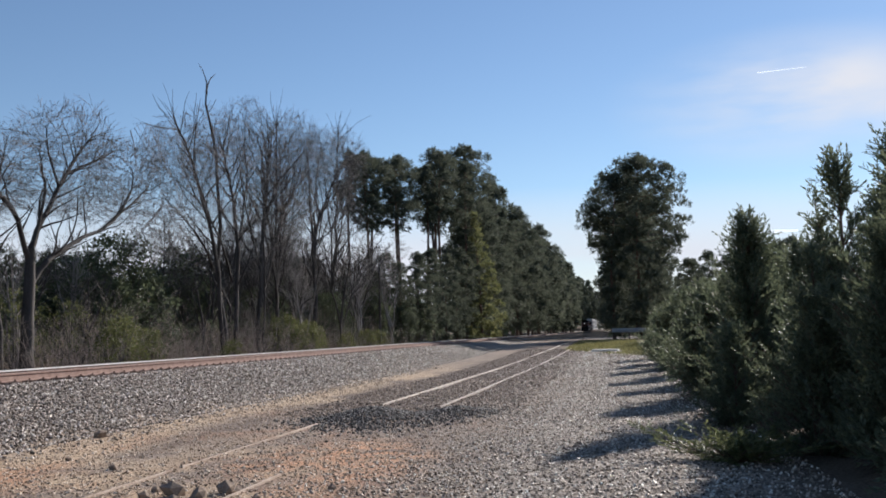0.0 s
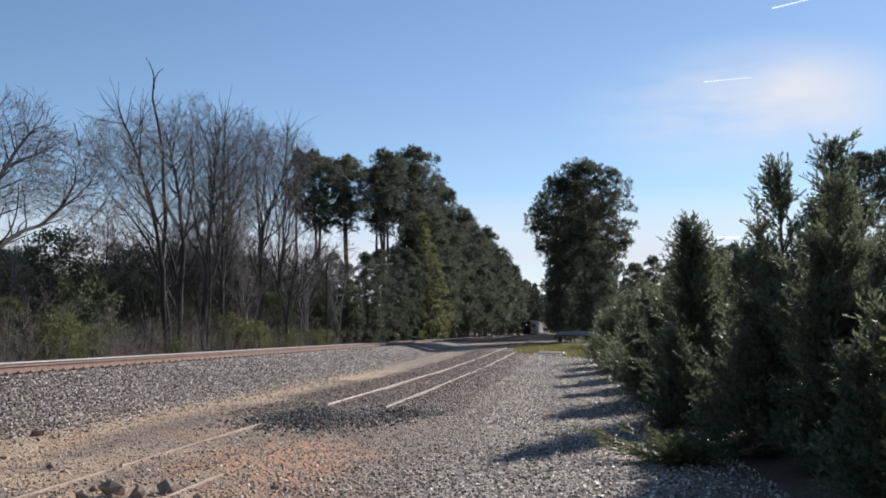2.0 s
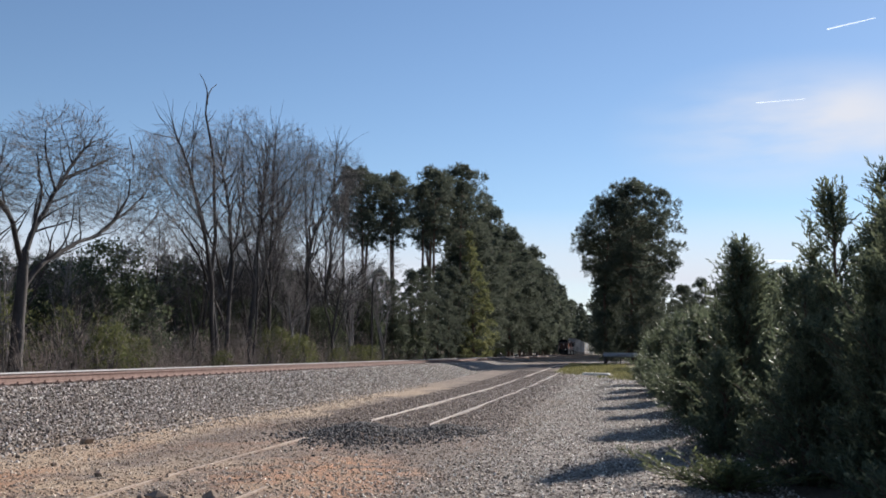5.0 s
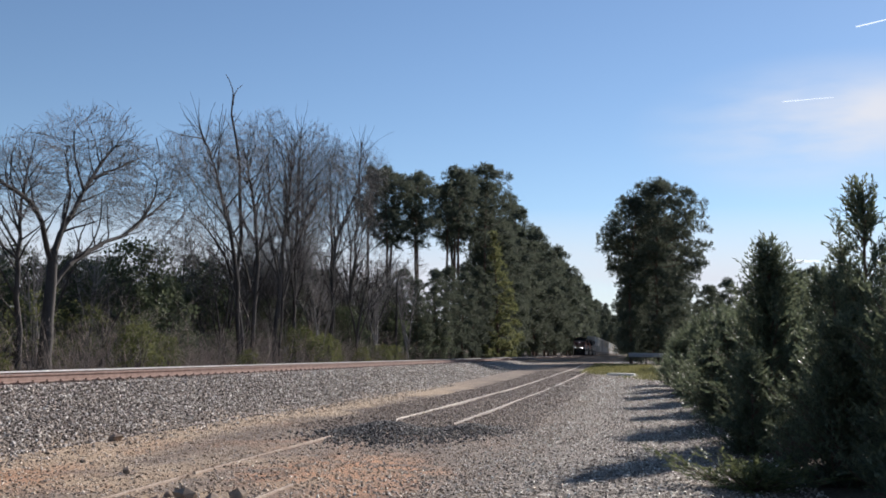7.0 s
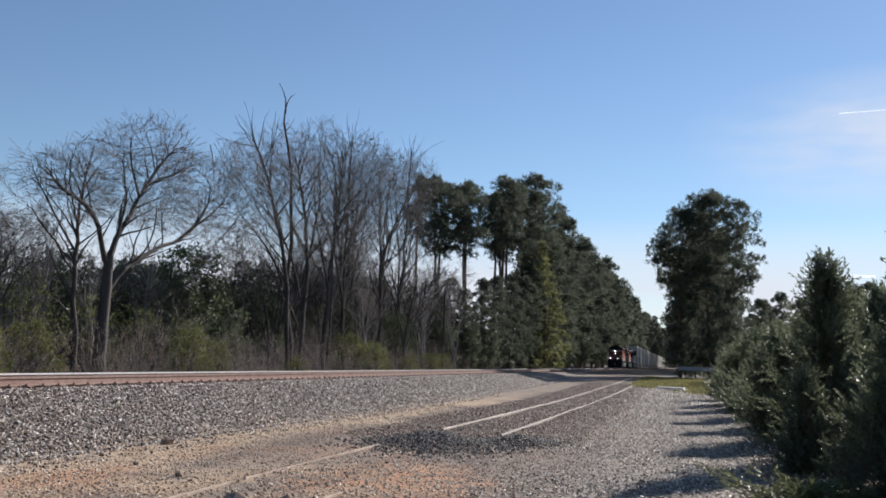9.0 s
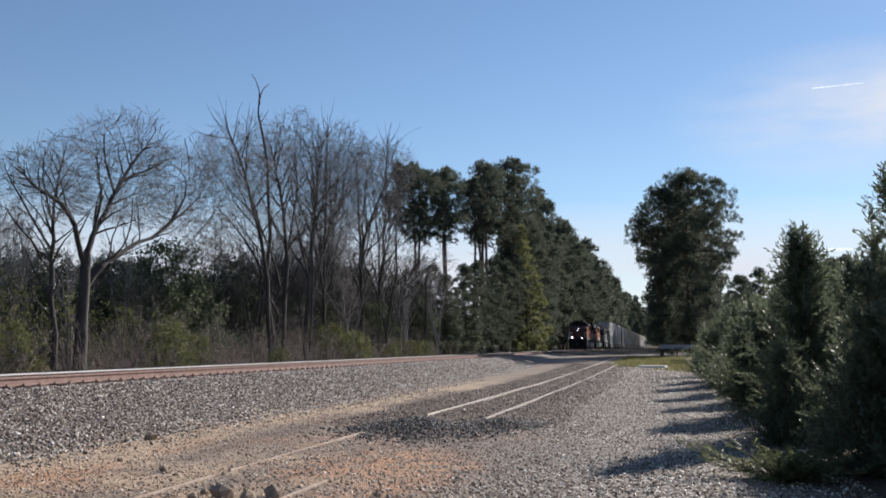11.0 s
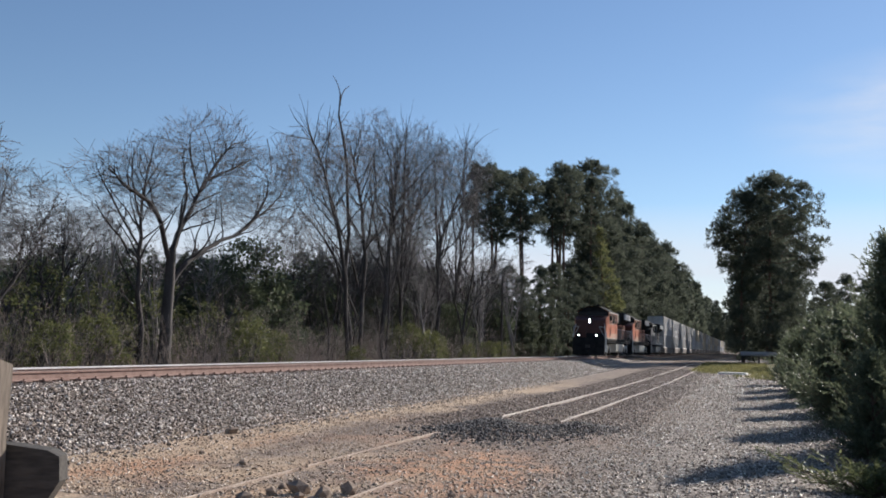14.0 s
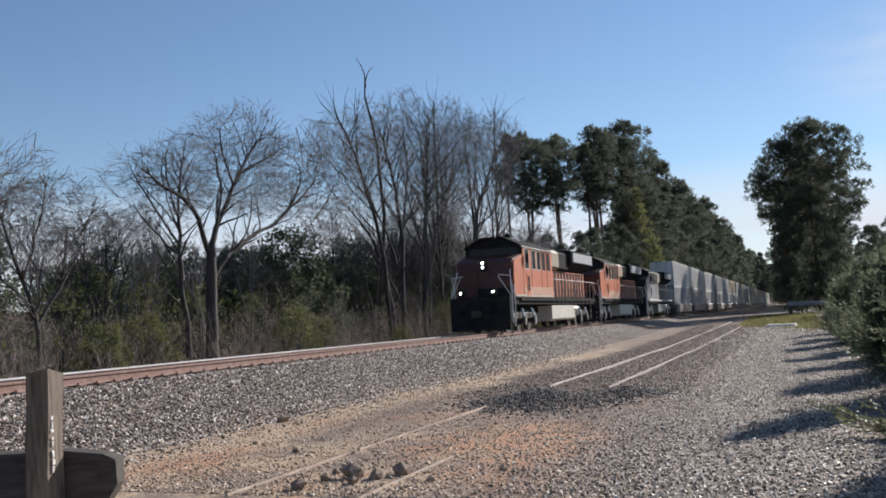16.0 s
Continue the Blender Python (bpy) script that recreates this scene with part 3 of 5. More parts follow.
def ground_material():
    m, n, l, b = shader("yard_ground", 0.92, 0, 0.2)
    geo, sep = n.new("ShaderNodeNewGeometry"), n.new("ShaderNodeSeparateXYZ")
    l.new(geo.outputs["Position"], sep.inputs["Vector"])

    def noise_at(scale, detail=4.0, stretch=(1, 1, 1)):
        mp, t = n.new("ShaderNodeMapping"), n.new("ShaderNodeTexNoise")
        mp.inputs["Scale"].default_value = stretch
        t.inputs["Scale"].default_value, t.inputs["Detail"].default_value = scale, detail
        l.new(geo.outputs["Position"], mp.inputs["Vector"])
        l.new(mp.outputs["Vector"], t.inputs["Vector"])
        return t.outputs["Fac"]

    def math_node(op, a, c, d=None):
        k = n.new("ShaderNodeMath")
        k.operation = op
        for i, q in enumerate((a, c, d)):
            if q is None:
                continue
            if isinstance(q, (int, float)):
                k.inputs[i].default_value = q
            else:
                l.new(q, k.inputs[i])
        return k.outputs[0]

    def smooth(value, a, c):
        k = n.new("ShaderNodeMapRange")
        k.interpolation_type = "SMOOTHSTEP"
        k.inputs["From Min"].default_value, k.inputs["From Max"].default_value = a, c
        l.new(value, k.inputs["Value"])
        return k.outputs["Result"]

    def blend(fac, a, c):
        k = n.new("ShaderNodeMix")
        k.data_type = "RGBA"
        for sock, q in (("Factor", fac), ("A", a), ("B", c)):
            l.new(q, k.inputs[sock])
        return k.outputs["Result"]

    def tone(fac, stops):
        r = ramp(n, stops)
        l.new(fac, r.inputs["Fac"])
        return r.outputs["Color"]

    wob = math_node("MULTIPLY_ADD", noise_at(0.35, 5), 3.0, -1.5)
    x = math_node("ADD", sep.outputs["X"], wob)
    y = sep.outputs["Y"]
    speck, mid, big = noise_at(26, 3), noise_at(3.2, 5), noise_at(0.45, 4, (1, 0.35, 1))
    vor = n.new("ShaderNodeTexVoronoi")
    vor.inputs["Scale"].default_value = 22
    l.new(geo.outputs["Position"], vor.inputs["Vector"])
    chip = n.new("ShaderNodeSeparateColor")
    l.new(vor.outputs["Color"], chip.inputs["Color"])
    dirt = tone(math_node("MULTIPLY_ADD", speck, 0.5, math_node("MULTIPLY", mid, 0.5)), [(0.3, (0.285, 0.196, 0.123)), (0.5, (0.49, 0.359, 0.237)), (0.7, (0.661, 0.519, 0.365))])
    brown = tone(math_node("MULTIPLY_ADD", speck, 0.6, math_node("MULTIPLY", mid, 0.4)), [(0.3, (0.137, 0.103, 0.0775)), (0.7, (0.41, 0.325, 0.257))])
    grey = tone(chip.outputs["Red"], [(0.0, (0.0684, 0.0536, 0.041)), (0.6, (0.257, 0.211, 0.169)), (1.0, (0.593, 0.524, 0.445))])
    stone = tone(chip.outputs["Green"], [(0.0, (0.057, 0.0433, 0.0342)), (0.6, (0.205, 0.169, 0.137)), (1.0, (0.524, 0.467, 0.405))])
    clay = tone(mid, [(0.3, (0.36, 0.175, 0.09)), (0.7, (0.58, 0.33, 0.19))])
    litter = tone(speck, [(0.3, (0.05, 0.037, 0.025)), (0.7, (0.17, 0.12, 0.08))])
    lawn = tone(math_node("MULTIPLY_ADD", speck, 0.5, math_node("MULTIPLY", big, 0.5)), [(0.3, (0.15, 0.14, 0.06)), (0.7, (0.31, 0.27, 0.13))])
    road = tone(speck, [(0.3, (0.045, 0.044, 0.045)), (0.7, (0.075, 0.073, 0.072))])
    # dirt track between the ballast's foot and the siding, browner between the rails, gravel toward the cedars
    c = blend(smooth(math_node("ADD", x, math_node("MULTIPLY_ADD", big, 2.0, -1.0)), -8.0, -7.0), dirt, brown)
    c = blend(smooth(y, 30, 55), c, brown)
    bare = math_node("MULTIPLY", smooth(math_node("ADD", y, math_node("MULTIPLY", wob, 1.6)), 16.0, 10.0), smooth(noise_at(0.9, 5), 0.38, 0.54))
    c = blend(math_node("MULTIPLY", bare, smooth(x, -2.6, -3.8)), c, dirt)
    bed = tone(math_node("MULTIPLY_ADD", speck, 0.6, math_node("MULTIPLY", mid, 0.4)), [(0.3, (0.075, 0.052, 0.04)), (0.7, (0.23, 0.175, 0.14))])
    c = blend(math_node("MULTIPLY", smooth(y, 15.0, 22.0), math_node("MULTIPLY", smooth(x, -7.6, -6.6), smooth(x, -2.2, -3.2))), c, bed)
    # wheel tracks worn along the siding
    worn = math_node("MULTIPLY", smooth(noise_at(1.5, 5, (1, 0.07, 1)), 0.5, 0.64), math_node("MULTIPLY", smooth(x, -7.8, -6.9), smooth(y, 40, 26)))
    c = blend(math_node("MULTIPLY", worn, 0.6), c, bed)
    c = blend(smooth(math_node("ADD", x, math_node("MULTIPLY_ADD", big, 2.5, -1.2)), -2.9, -1.4), c, grey)
    dx, dy = math_node("ADD", x, 4.0), math_node("MULTIPLY", math_node("ADD", y, -12.9), 0.55)
    near = math_node("SQRT", math_node("ADD", math_node("MULTIPLY", dx, dx), math_node("MULTIPLY", dy, dy)), 0.0)
    c = blend(math_node("MULTIPLY", smooth(near, 1.7, 0.4), smooth(mid, 0.38, 0.6)), c, clay)
    rusty = math_node("MULTIPLY", math_node("MULTIPLY", smooth(noise_at(0.55, 6, (1, 0.6, 1)), 0.46, 0.66), smooth(y, 24, 12)), math_node("MULTIPLY", smooth(x, -8.8, -7.6), smooth(x, -1.8, -3.2)))
    c = blend(math_node("MULTIPLY", rusty, 0.75), c, clay)
    c = blend(smooth(math_node("ADD", x, math_node("MULTIPLY_ADD", mid, 1.2, -0.6)), -8.6, -9.6), c, stone)
    c = blend(math_node("MULTIPLY", smooth(y, 98, 106), smooth(x, -4.2, -6.0)), c, litter)
    c = blend(smooth(x, -16.8, -18.2), c, litter)
    c = blend(smooth(x, 0.9, 2.0), c, litter)
    lawn_on = math_node("MULTIPLY", math_node("MULTIPLY", smooth(math_node("ADD", math_node("MULTIPLY_ADD", x, 3.0, y), wob), 57, 62), smooth(y, 100, 97)), smooth(x, -4.4, -3.6))
    c = blend(lawn_on, c, lawn)
    c = blend(math_node("MULTIPLY", smooth(y, 109.6, 110), smooth(y, 118, 117.6)), c, road)
    c = blend(smooth(y, 118, 128), c, litter)
    l.new(c, b.inputs["Base Color"])
    bp = n.new("ShaderNodeBump")
    bp.inputs["Strength"].default_value, bp.inputs["Distance"].default_value = 0.7, 0.03
    l.new(math_node("MULTIPLY_ADD", vor.outputs["Distance"], -0.8, speck), bp.inputs["Height"])
    l.new(bp.outputs["Normal"], b.inputs["Normal"])
    return m


tagged(new("ground", array_mesh("ground", *ground_sheet(), ground_material(), True)), "dirt and gravel yard with a raised ballast bank", "ground", kind="structure")


def stones(name, rng, x, y, size, material, sink=0.3):
    """Loose angular stones lying on the ground, joined."""
    n = len(x)
    z = ground_height(x, y)
    base = np.array([(1, 0, 0), (0, 1, 0), (-1, 0, 0), (0, -1, 0), (0, 0, 1), (0, 0, -1)], float)
    v = base[None] * rng.uniform(0.55, 1.15, (n, 6, 1)) + rng.normal(size=(n, 6, 3)) * 0.16
    a = rng.uniform(0, 2 * np.pi, n)
    tilt = rng.normal(size=n) * 0.5
    ca, sa, ct, st = np.cos(a), np.sin(a), np.cos(tilt), np.sin(tilt)
    vx, vy, vz = v[..., 0], v[..., 1], v[..., 2] * 0.9
    vy, vz = vy * ct[:, None] - vz * st[:, None], vy * st[:, None] + vz * ct[:, None]
    vx, vy = vx * ca[:, None] - vy * sa[:, None], vx * sa[:, None] + vy * ca[:, None]
    v = np.stack([vx, vy, vz], -1) * (size / 2)[:, None, None] + np.stack([x, y, z + size * (0.5 - sink) * 0.6], -1)[:, None]
    f = np.array([(0, 1, 4), (1, 2, 4), (2, 3, 4), (3, 0, 4), (1, 0, 5), (3, 2, 5)])
    f = (np.arange(n) * 6)[:, None, None] + f[None]
    return array_mesh(name, v.reshape(-1, 3), f.reshape(-1, 3), material)


def scatter():
    rng = np.random.default_rng(5)

    def spread(n, x0, x1, y0, y1, power=1.0):
        return rng.uniform(x0, x1, n), y0 + (y1 - y0) * rng.uniform(0, 1, n) ** power
    x, y = spread(110000, -12.9, -8.9, 6, 75, 1.5)
    x2, y2 = spread(5000, -16.2, -12.9, 8, 60, 1.4)
    x3, y3 = spread(1800, -9.2, -8.2, 7, 45, 1.4)
    x, y = np.concatenate([x, x2, x3]), np.concatenate([y, y2, y3])
    keep = (np.abs(x - NEAR_RAIL) > 0.12) & (np.abs(x - FAR_RAIL) > 0.12)
    x, y = x[keep], y[keep]
    tagged(new("ballast", stones("ballast", rng, x, y, 0.026 + 0.044 * rng.uniform(0, 1, len(x)) ** 1.4, BALLAST, 0.15)), "grey crushed stone ballast on the track bank", "ballast", kind="stuff")
    x, y = spread(64000, -5.2, 2.2, 7.5, 48, 1.7)
    x2, y2 = spread(16000, -4.2, 2.0, 44, 66, 1.0)
    x, y = np.concatenate([x, x2]), np.concatenate([y, y2])
    keep = rng.uniform(0, 1, len(x)) < 0.12 + 0.88 * step(-3.4, -0.9, x + 0.6 * np.sin(y * 0.7) + rng.normal(size=len(x)) * 0.4)
    x, y = x[keep], y[keep]
    tagged(new("gravel", stones("gravel", rng, x, y, 0.016 + 0.038 * rng.uniform(0, 1, len(x)) ** 1.6 + 0.02 * step(30, 60, y), GRAVEL, 0.15)), "pale loose gravel over the yard", "gravel", kind="stuff")
    x, y = spread(38000, -8.8, -1.5, 8.5, 34, 1.7)
    sz = 0.012 + 0.038 * rng.uniform(0, 1, len(x)) ** 2
    tagged(new("clods", stones("clods", rng, x, y, sz, CLODS)), "small dirt clods and pebbles", "pebbles", kind="stuff")
    x, y = spread(24000, -7.0, -2.2, 19, 74, 1.4)
    sz = 0.022 + 0.045 * rng.uniform(0, 1, len(x)) ** 2
    tagged(new("bed_stones", stones("bed_stones", rng, x, y, sz, BED_STONE, 0.2)), "brown dirty stone between and beside the sunken rails", "stones", kind="stuff")
    t = rng.normal(size=(8400, 2))
    x = np.concatenate([-4.75 + t[:5900, 0] * 0.62, -3.3 + t[5900:, 0] * 0.4])
    y = np.concatenate([18.1 + t[:5900, 1] * 0.95, 19.3 + t[5900:, 1] * 0.7])
    tagged(new("stone_pile", stones("stone_pile", rng, x, y, rng.uniform(0.024, 0.066, len(x)), DARK_STONE, 0.1)), "low pile of dark crushed stone across the siding", "stone pile", kind="stuff")


scatter()


# ---- the tracks ----
def rail_profile(w=0.073, h=0.185, foot=0.15):
    return [(-foot / 2, 0), (foot / 2, 0), (foot / 2, 0.012), (0.012, 0.032), (0.009, h - 0.05), (w / 2, h - 0.04), (w / 2, h - 0.008), (w / 2 - 0.012, h), (-w / 2 + 0.012, h), (-w / 2, h - 0.008), (-w / 2, h - 0.04), (-0.009, h - 0.05), (-0.012, 0.032), (-foot / 2, 0.012)]


def sweep(profile, line):
    """An outline in x and z carried along points of a line that runs mostly along y."""
    b, n = Build(), len(profile)
    vs = [(x + u, y, z + w) for x, y, z in line for u, w in profile]
    fs = [(k * n + i, k * n + (i + 1) % n, (k + 1) * n + (i + 1) % n, (k + 1) * n + i) for k in range(len(line) - 1) for i in range(n)]
    return b.add(vs, fs + [tuple(range(n))[::-1], tuple(range((len(line) - 1) * n, len(line) * n))])


def main_line():
    t = thing("railway_track", "single main line on timber ties, rusty rails with polished heads", "railway track", pose(0, 0, 0), kind="structure")
    for x in (NEAR_RAIL, FAR_RAIL):
        r = part("rail", sweep(rail_profile(), [(x, y, TIE_TOP) for y in (-30, 40, 120, 400, 930)]), RUST, t)
        inner = 1 if x < TRACK_X else -1
        part("rail_head", Build().box(x - 0.026, x + 0.026, -30, 930, RAIL_Z, RAIL_Z + 0.003), RAIL_TOP if x < TRACK_X else RAIL_DULL, r, "polished running surface")
        part("gauge_face", Build().box(x + inner * 0.034, x + inner * 0.0385, -30, 930, RAIL_Z - 0.034, RAIL_Z - 0.001), RAIL_TOP, r, "bright worn inner side of the head")
    rng = np.random.default_rng(9)
    tie = Build().box(-1.3, 1.3, -0.115, 0.115, -0.16, 0.0, 0.012, "x").mesh("tie", TIE)
    plate = Build()
    for k in range(250):
        y = 4 + k * 0.53
        part("tie", tie, None, t, at=pose(TRACK_X + rng.normal() * 0.025, y, TIE_TOP - 0.012 + rng.normal() * 0.006, 0, 0, rng.normal() * 0.8))
        for x in (NEAR_RAIL, FAR_RAIL):
            plate.box(x - 0.18, x + 0.18, y - 0.09, y + 0.09, TIE_TOP - 0.011, TIE_TOP + 0.008)
            for s in (-0.1, 0.1):
                plate.box(x + s - 0.02, x + s + 0.02, y - 0.06, y - 0.03, TIE_TOP + 0.008, TIE_TOP + 0.05)
    tagged(part("tie_plates", plate, RUST, t), kind="stuff")


def siding():
    t = thing("siding_track", "disused siding, rails sunk in dirt, tops worn pale", "railway track", pose(0, 0, 0), kind="structure")
    low = [(-0.06, -0.12), (0.06, -0.12), (0.03, -0.03), (0.028, 0.010), (0.02, 0.018), (-0.02, 0.018), (-0.028, 0.010), (-0.03, -0.03)]
    for off, spans in ((0.0, ((8.4, 11.2, 0.004), (11.5, 16.9, 0.004), (21.6, 95, 0.0))), (1.505, ((8.0, 11.0, 0.004), (20.9, 38.6, 0.0), (39.0, 76, 0.0)))):
        for a, b, z in spans:
            ys = np.linspace(a, b, max(3, int((b - a) / 2)))
            line = [(siding_x(y) + off + 0.004 * math.sin(y * 0.5), y, z + (0.03 + float(yard_rise(y)) if a > 20 else 0.006 + float(ground_height(siding_x(y) + off, y)))) for y in ys]
            part("rail", sweep([(0.64 * u if a > 20 else 0.42 * u, w) for u, w in low], line), RAIL_DULL if a > 20 else RAIL_EARTH, t)


main_line()
siding()


# ---- trees across the line ----
def on_ground(x, y, sink=0.1, turn=0.0, size=1.0):
    return pose(x, y, float(ground_height(x, y)) - sink, 0, 0, turn) @ Matrix.Diagonal((size, size, size, 1))


FAN = [(10, 0.04, 0.01, 14, 0.66, 0.42), (5, 0.08, 0.03, 7, 0.5, 0.62), (3, 0.12, 0.025, 6, 0.55, 0.66), (2, 0.15, 0.02, 3, 0.55, 0.8), (1, 0.2, 0.02, 0, 0, 0)]
SNAG = [(12, 0.02, 0.0, 6, 0.9, 0.1), (4, 0.25, 0.05, 2, 0.8, 0.5), (2, 0.2, 0, 0, 0, 0)]


def woods():
    # the wide old tree: short trunk, a long limb out each way
    bare_tree("large leafless hardwood with a forked trunk and long limbs", 11, [
        ([(0, 0, -0.2), (0, 0, 2.4), (0, 0.1, 5.2)], 0.42, 0), ([(0, 0.1, 4.8), (0.2, -1.5, 6.8), (0.4, -4.0, 7.5), (0.5, -4.7, 7.8)], 0.2, 7),
        ([(0, 0.1, 5.0), (-0.2, 1.2, 6.6), (-0.3, 3.6, 9.5), (0, 4.6, 10.8)], 0.24, 9), ([(-0.2, 2.8, 8.8), (0.2, 5.0, 9.9), (0.4, 6.4, 10.6)], 0.12, 6),
        ([(0, 0.1, 3.6), (0.3, 1.5, 5.2), (0.6, 5.4, 6.9), (0.8, 8.2, 8.8)], 0.22, 9), ([(0.6, 6.2, 7.4), (0.7, 7.2, 8.8), (0.5, 7.5, 9.8)], 0.1, 6),
        ([(0, 0.1, 5.0), (0.3, 0.6, 7.6), (0.2, 0.3, 9.4)], 0.13, 7), ([(-0.2, 2.4, 8.2), (-0.4, 1.9, 9.6), (-0.2, 1.4, 10.6)], 0.1, 6)], on_ground(-24.0, 35.6, 0.0), CROWN, 0.9, lobes=[(2.9, 10.2, 3.1, 1.7), (-1.3, 8.9, 2.0, 1.1), (7.2, 9.8, 2.3, 1.6), (5.1, 8.0, 3.0, 1.2), (1.2, 7.9, 2.5, 1.3), (-3.6, 7.9, 1.6, 1.0)], spacing=0.36)
    bare_tree("slender leafless hardwood with upright forks", 12, [([(0, 0, 0), (0, -0.4, 4.2), (0, -0.5, 6.6), (0, -0.2, 8.6)], 0.2, 9), ([(0, -0.4, 4.6), (0.2, -2.6, 5.7), (0.3, -3.7, 6.4)], 0.08, 5), ([(0, -0.5, 5.2), (-0.2, -2.2, 7.0), (-0.2, -3.2, 8.0)], 0.09, 6), ([(0, -0.5, 6.2), (0, -1.2, 7.8), (0.2, -1.5, 8.8)], 0.07, 5)], on_ground(-24.0, 33.9, 0.0), CROWN, 0.9, lobes=[(-1.2, 7.8, 1.8, 1.5), (-3.6, 7.4, 1.3, 1.1), (-2.2, 6.2, 2.1, 0.9)], spacing=0.36)
    # the clump of tall stems with the dead top
    bare_tree("dead tree with a bare forked top", 14, [([(0, 0, 0), (0, -1.4, 10.8), (0, -3.1, 16.4)], 0.26, 0), ([(0, -3.0, 16.2), (0.1, -3.4, 17.1), (0, -4.2, 17.8)], 0.085, 0), ([(0, -3.1, 16.4), (0, -2.6, 17.2), (0.1, -1.9, 17.8)], 0.08, 0), ([(0, -2.7, 15.2), (0.1, -1.8, 16.2)], 0.05, 0), ([(0, -2.5, 14.6), (0.1, -3.2, 15.5)], 0.04, 0)], on_ground(-24.3, 56.6, 0.0), SNAG, 1.2)
    bare_tree("leafless hardwood leaning far over, one long level branch", 31, [([(0, 0, 0), (0, -1.6, 7.0), (0, -4.6, 11.6), (0, -6.6, 13.4)], 0.24, 9), ([(0, -6.6, 13.2), (0, -8.8, 12.9), (0, -10.8, 12.7)], 0.06, 2)], on_ground(-24.3, 56.3, 0.0), FAN, 0.95, lobes=[(-5.3, 12.0, 3.0, 2.6), (-8.6, 10.0, 2.6, 2.2)], spacing=0.46)
    bare_tree("tall leafless hardwood with stems fanning from the base", 13, [([(0, 0.5, 0), (0.2, 0, 9.0), (0.1, -1.2, 12.2), (0, -1.6, 13.4)], 0.24, 12), ([(0, 0.2, 2.5), (-0.3, -3.6, 7.0), (-0.4, -8.5, 9.2)], 0.14, 9), ([(0, 0, 5), (0.3, -5, 9.8), (0.3, -7.8, 11.4)], 0.12, 9), ([(0, 0.4, 6), (0.3, 1.8, 11.6), (0.2, 1.6, 13.8)], 0.15, 11)], on_ground(-24.6, 58.2, 0.0), FAN, 0.95, lobes=[(-1.6, 12.9, 4.6, 3.0), (-7.2, 10.6, 4.0, 2.8), (-10.6, 7.3, 3.4, 1.7), (-1.7, 10.0, 5.0, 2.4)], spacing=0.46)
    bare_tree("tall leafless hardwood with a broad domed crown", 15, [([(0, 0, 0), (0, 1.0, 9.8), (0, 1.7, 13.4), (0, 1.9, 15.8)], 0.28, 13), ([(0, 0.3, 3.4), (0.4, 2.0, 8.0), (0.4, 5.5, 11.8), (0.2, 9.8, 14.8)], 0.2, 12), ([(0, 1.0, 9), (-0.4, 4.2, 13.2), (-0.3, 6.4, 16.2)], 0.14, 10), ([(0, 0.4, 6), (-0.4, -1.6, 10.5), (-0.4, -2.6, 13.6)], 0.13, 10)], on_ground(-25.0, 64.0, 0.0), FAN, 0.95, lobes=[(-1.3, 14.6, 5.4, 3.2), (7.4, 15.4, 5.2, 3.6), (4.3, 12.0, 7.2, 3.1), (3.0, 8.6, 5.5, 2.0)], spacing=0.54)
    bare_tree("tall leafless hardwood spreading along the line", 16, [([(0, 0, 0), (0, 0, 8.8), (0, 3.0, 12.8), (0, 8.2, 17.2)], 0.3, 13), ([(0, 0, 7), (0.4, -2.4, 12.6), (0.3, -2.6, 16.2)], 0.17, 11), ([(0, 0.2, 8), (-0.3, 1.2, 13), (-0.3, 2.2, 16.6)], 0.14, 10)], on_ground(-25, 76.5, 0.0), FAN, 0.95, lobes=[(4.0, 15.6, 6.0, 3.7), (8.8, 18.3, 3.6, 2.3), (-1.5, 15.2, 4.4, 3.6), (2.5, 10.8, 5.0, 2.4)], spacing=0.56)
    bare_tree("leafless hardwood with a narrow crown", 19, [([(0, 0, 0), (0.2, 0.8, 8), (0, 1.6, 13.6)], 0.22, 12), ([(0.1, 0.5, 5), (0.2, 3.4, 10), (0.2, 4.6, 14)], 0.13, 9)], on_ground(-26.5, 71, 0.0), FAN, 0.95, lobes=[(2.2, 12.6, 4.0, 3.0), (1.5, 10.0, 3.6, 2.4), (1.0, 6.8, 3.2, 1.8)], spacing=0.54)
    bare_tree("small leafless tree with a thin straight trunk", 17, [([(0, 0, 0), (0, 0.1, 4.5), (0, 0, 8.2)], 0.12, 9), ([(0, 0, 3.8), (0, -1.8, 6.2), (0, -2.8, 7.6)], 0.06, 5), ([(0, 0, 3.4), (0, 2.2, 4.2), (0, 3.4, 5.6)], 0.06, 5)], on_ground(-27, 53.5, 0.0), FAN, 0.9, lobes=[(0.3, 7.0, 3.0, 1.8), (1.8, 5.4, 2.2, 1.2), (-2.0, 6.6, 1.6, 1.3)], spacing=0.46)
    bare_tree("broken leafless trunk with a bent top", 18, [([(0, 0, 0), (0, -0.2, 5), (0, -0.3, 7.6), (0, 0.5, 8.6), (0, 1.3, 8.9)], 0.22, 0), ([(0, -0.2, 5.2), (0.2, 0.8, 6.4)], 0.06, 1)], on_ground(-22.5, 89, 0.0), SNAG, 1.4)
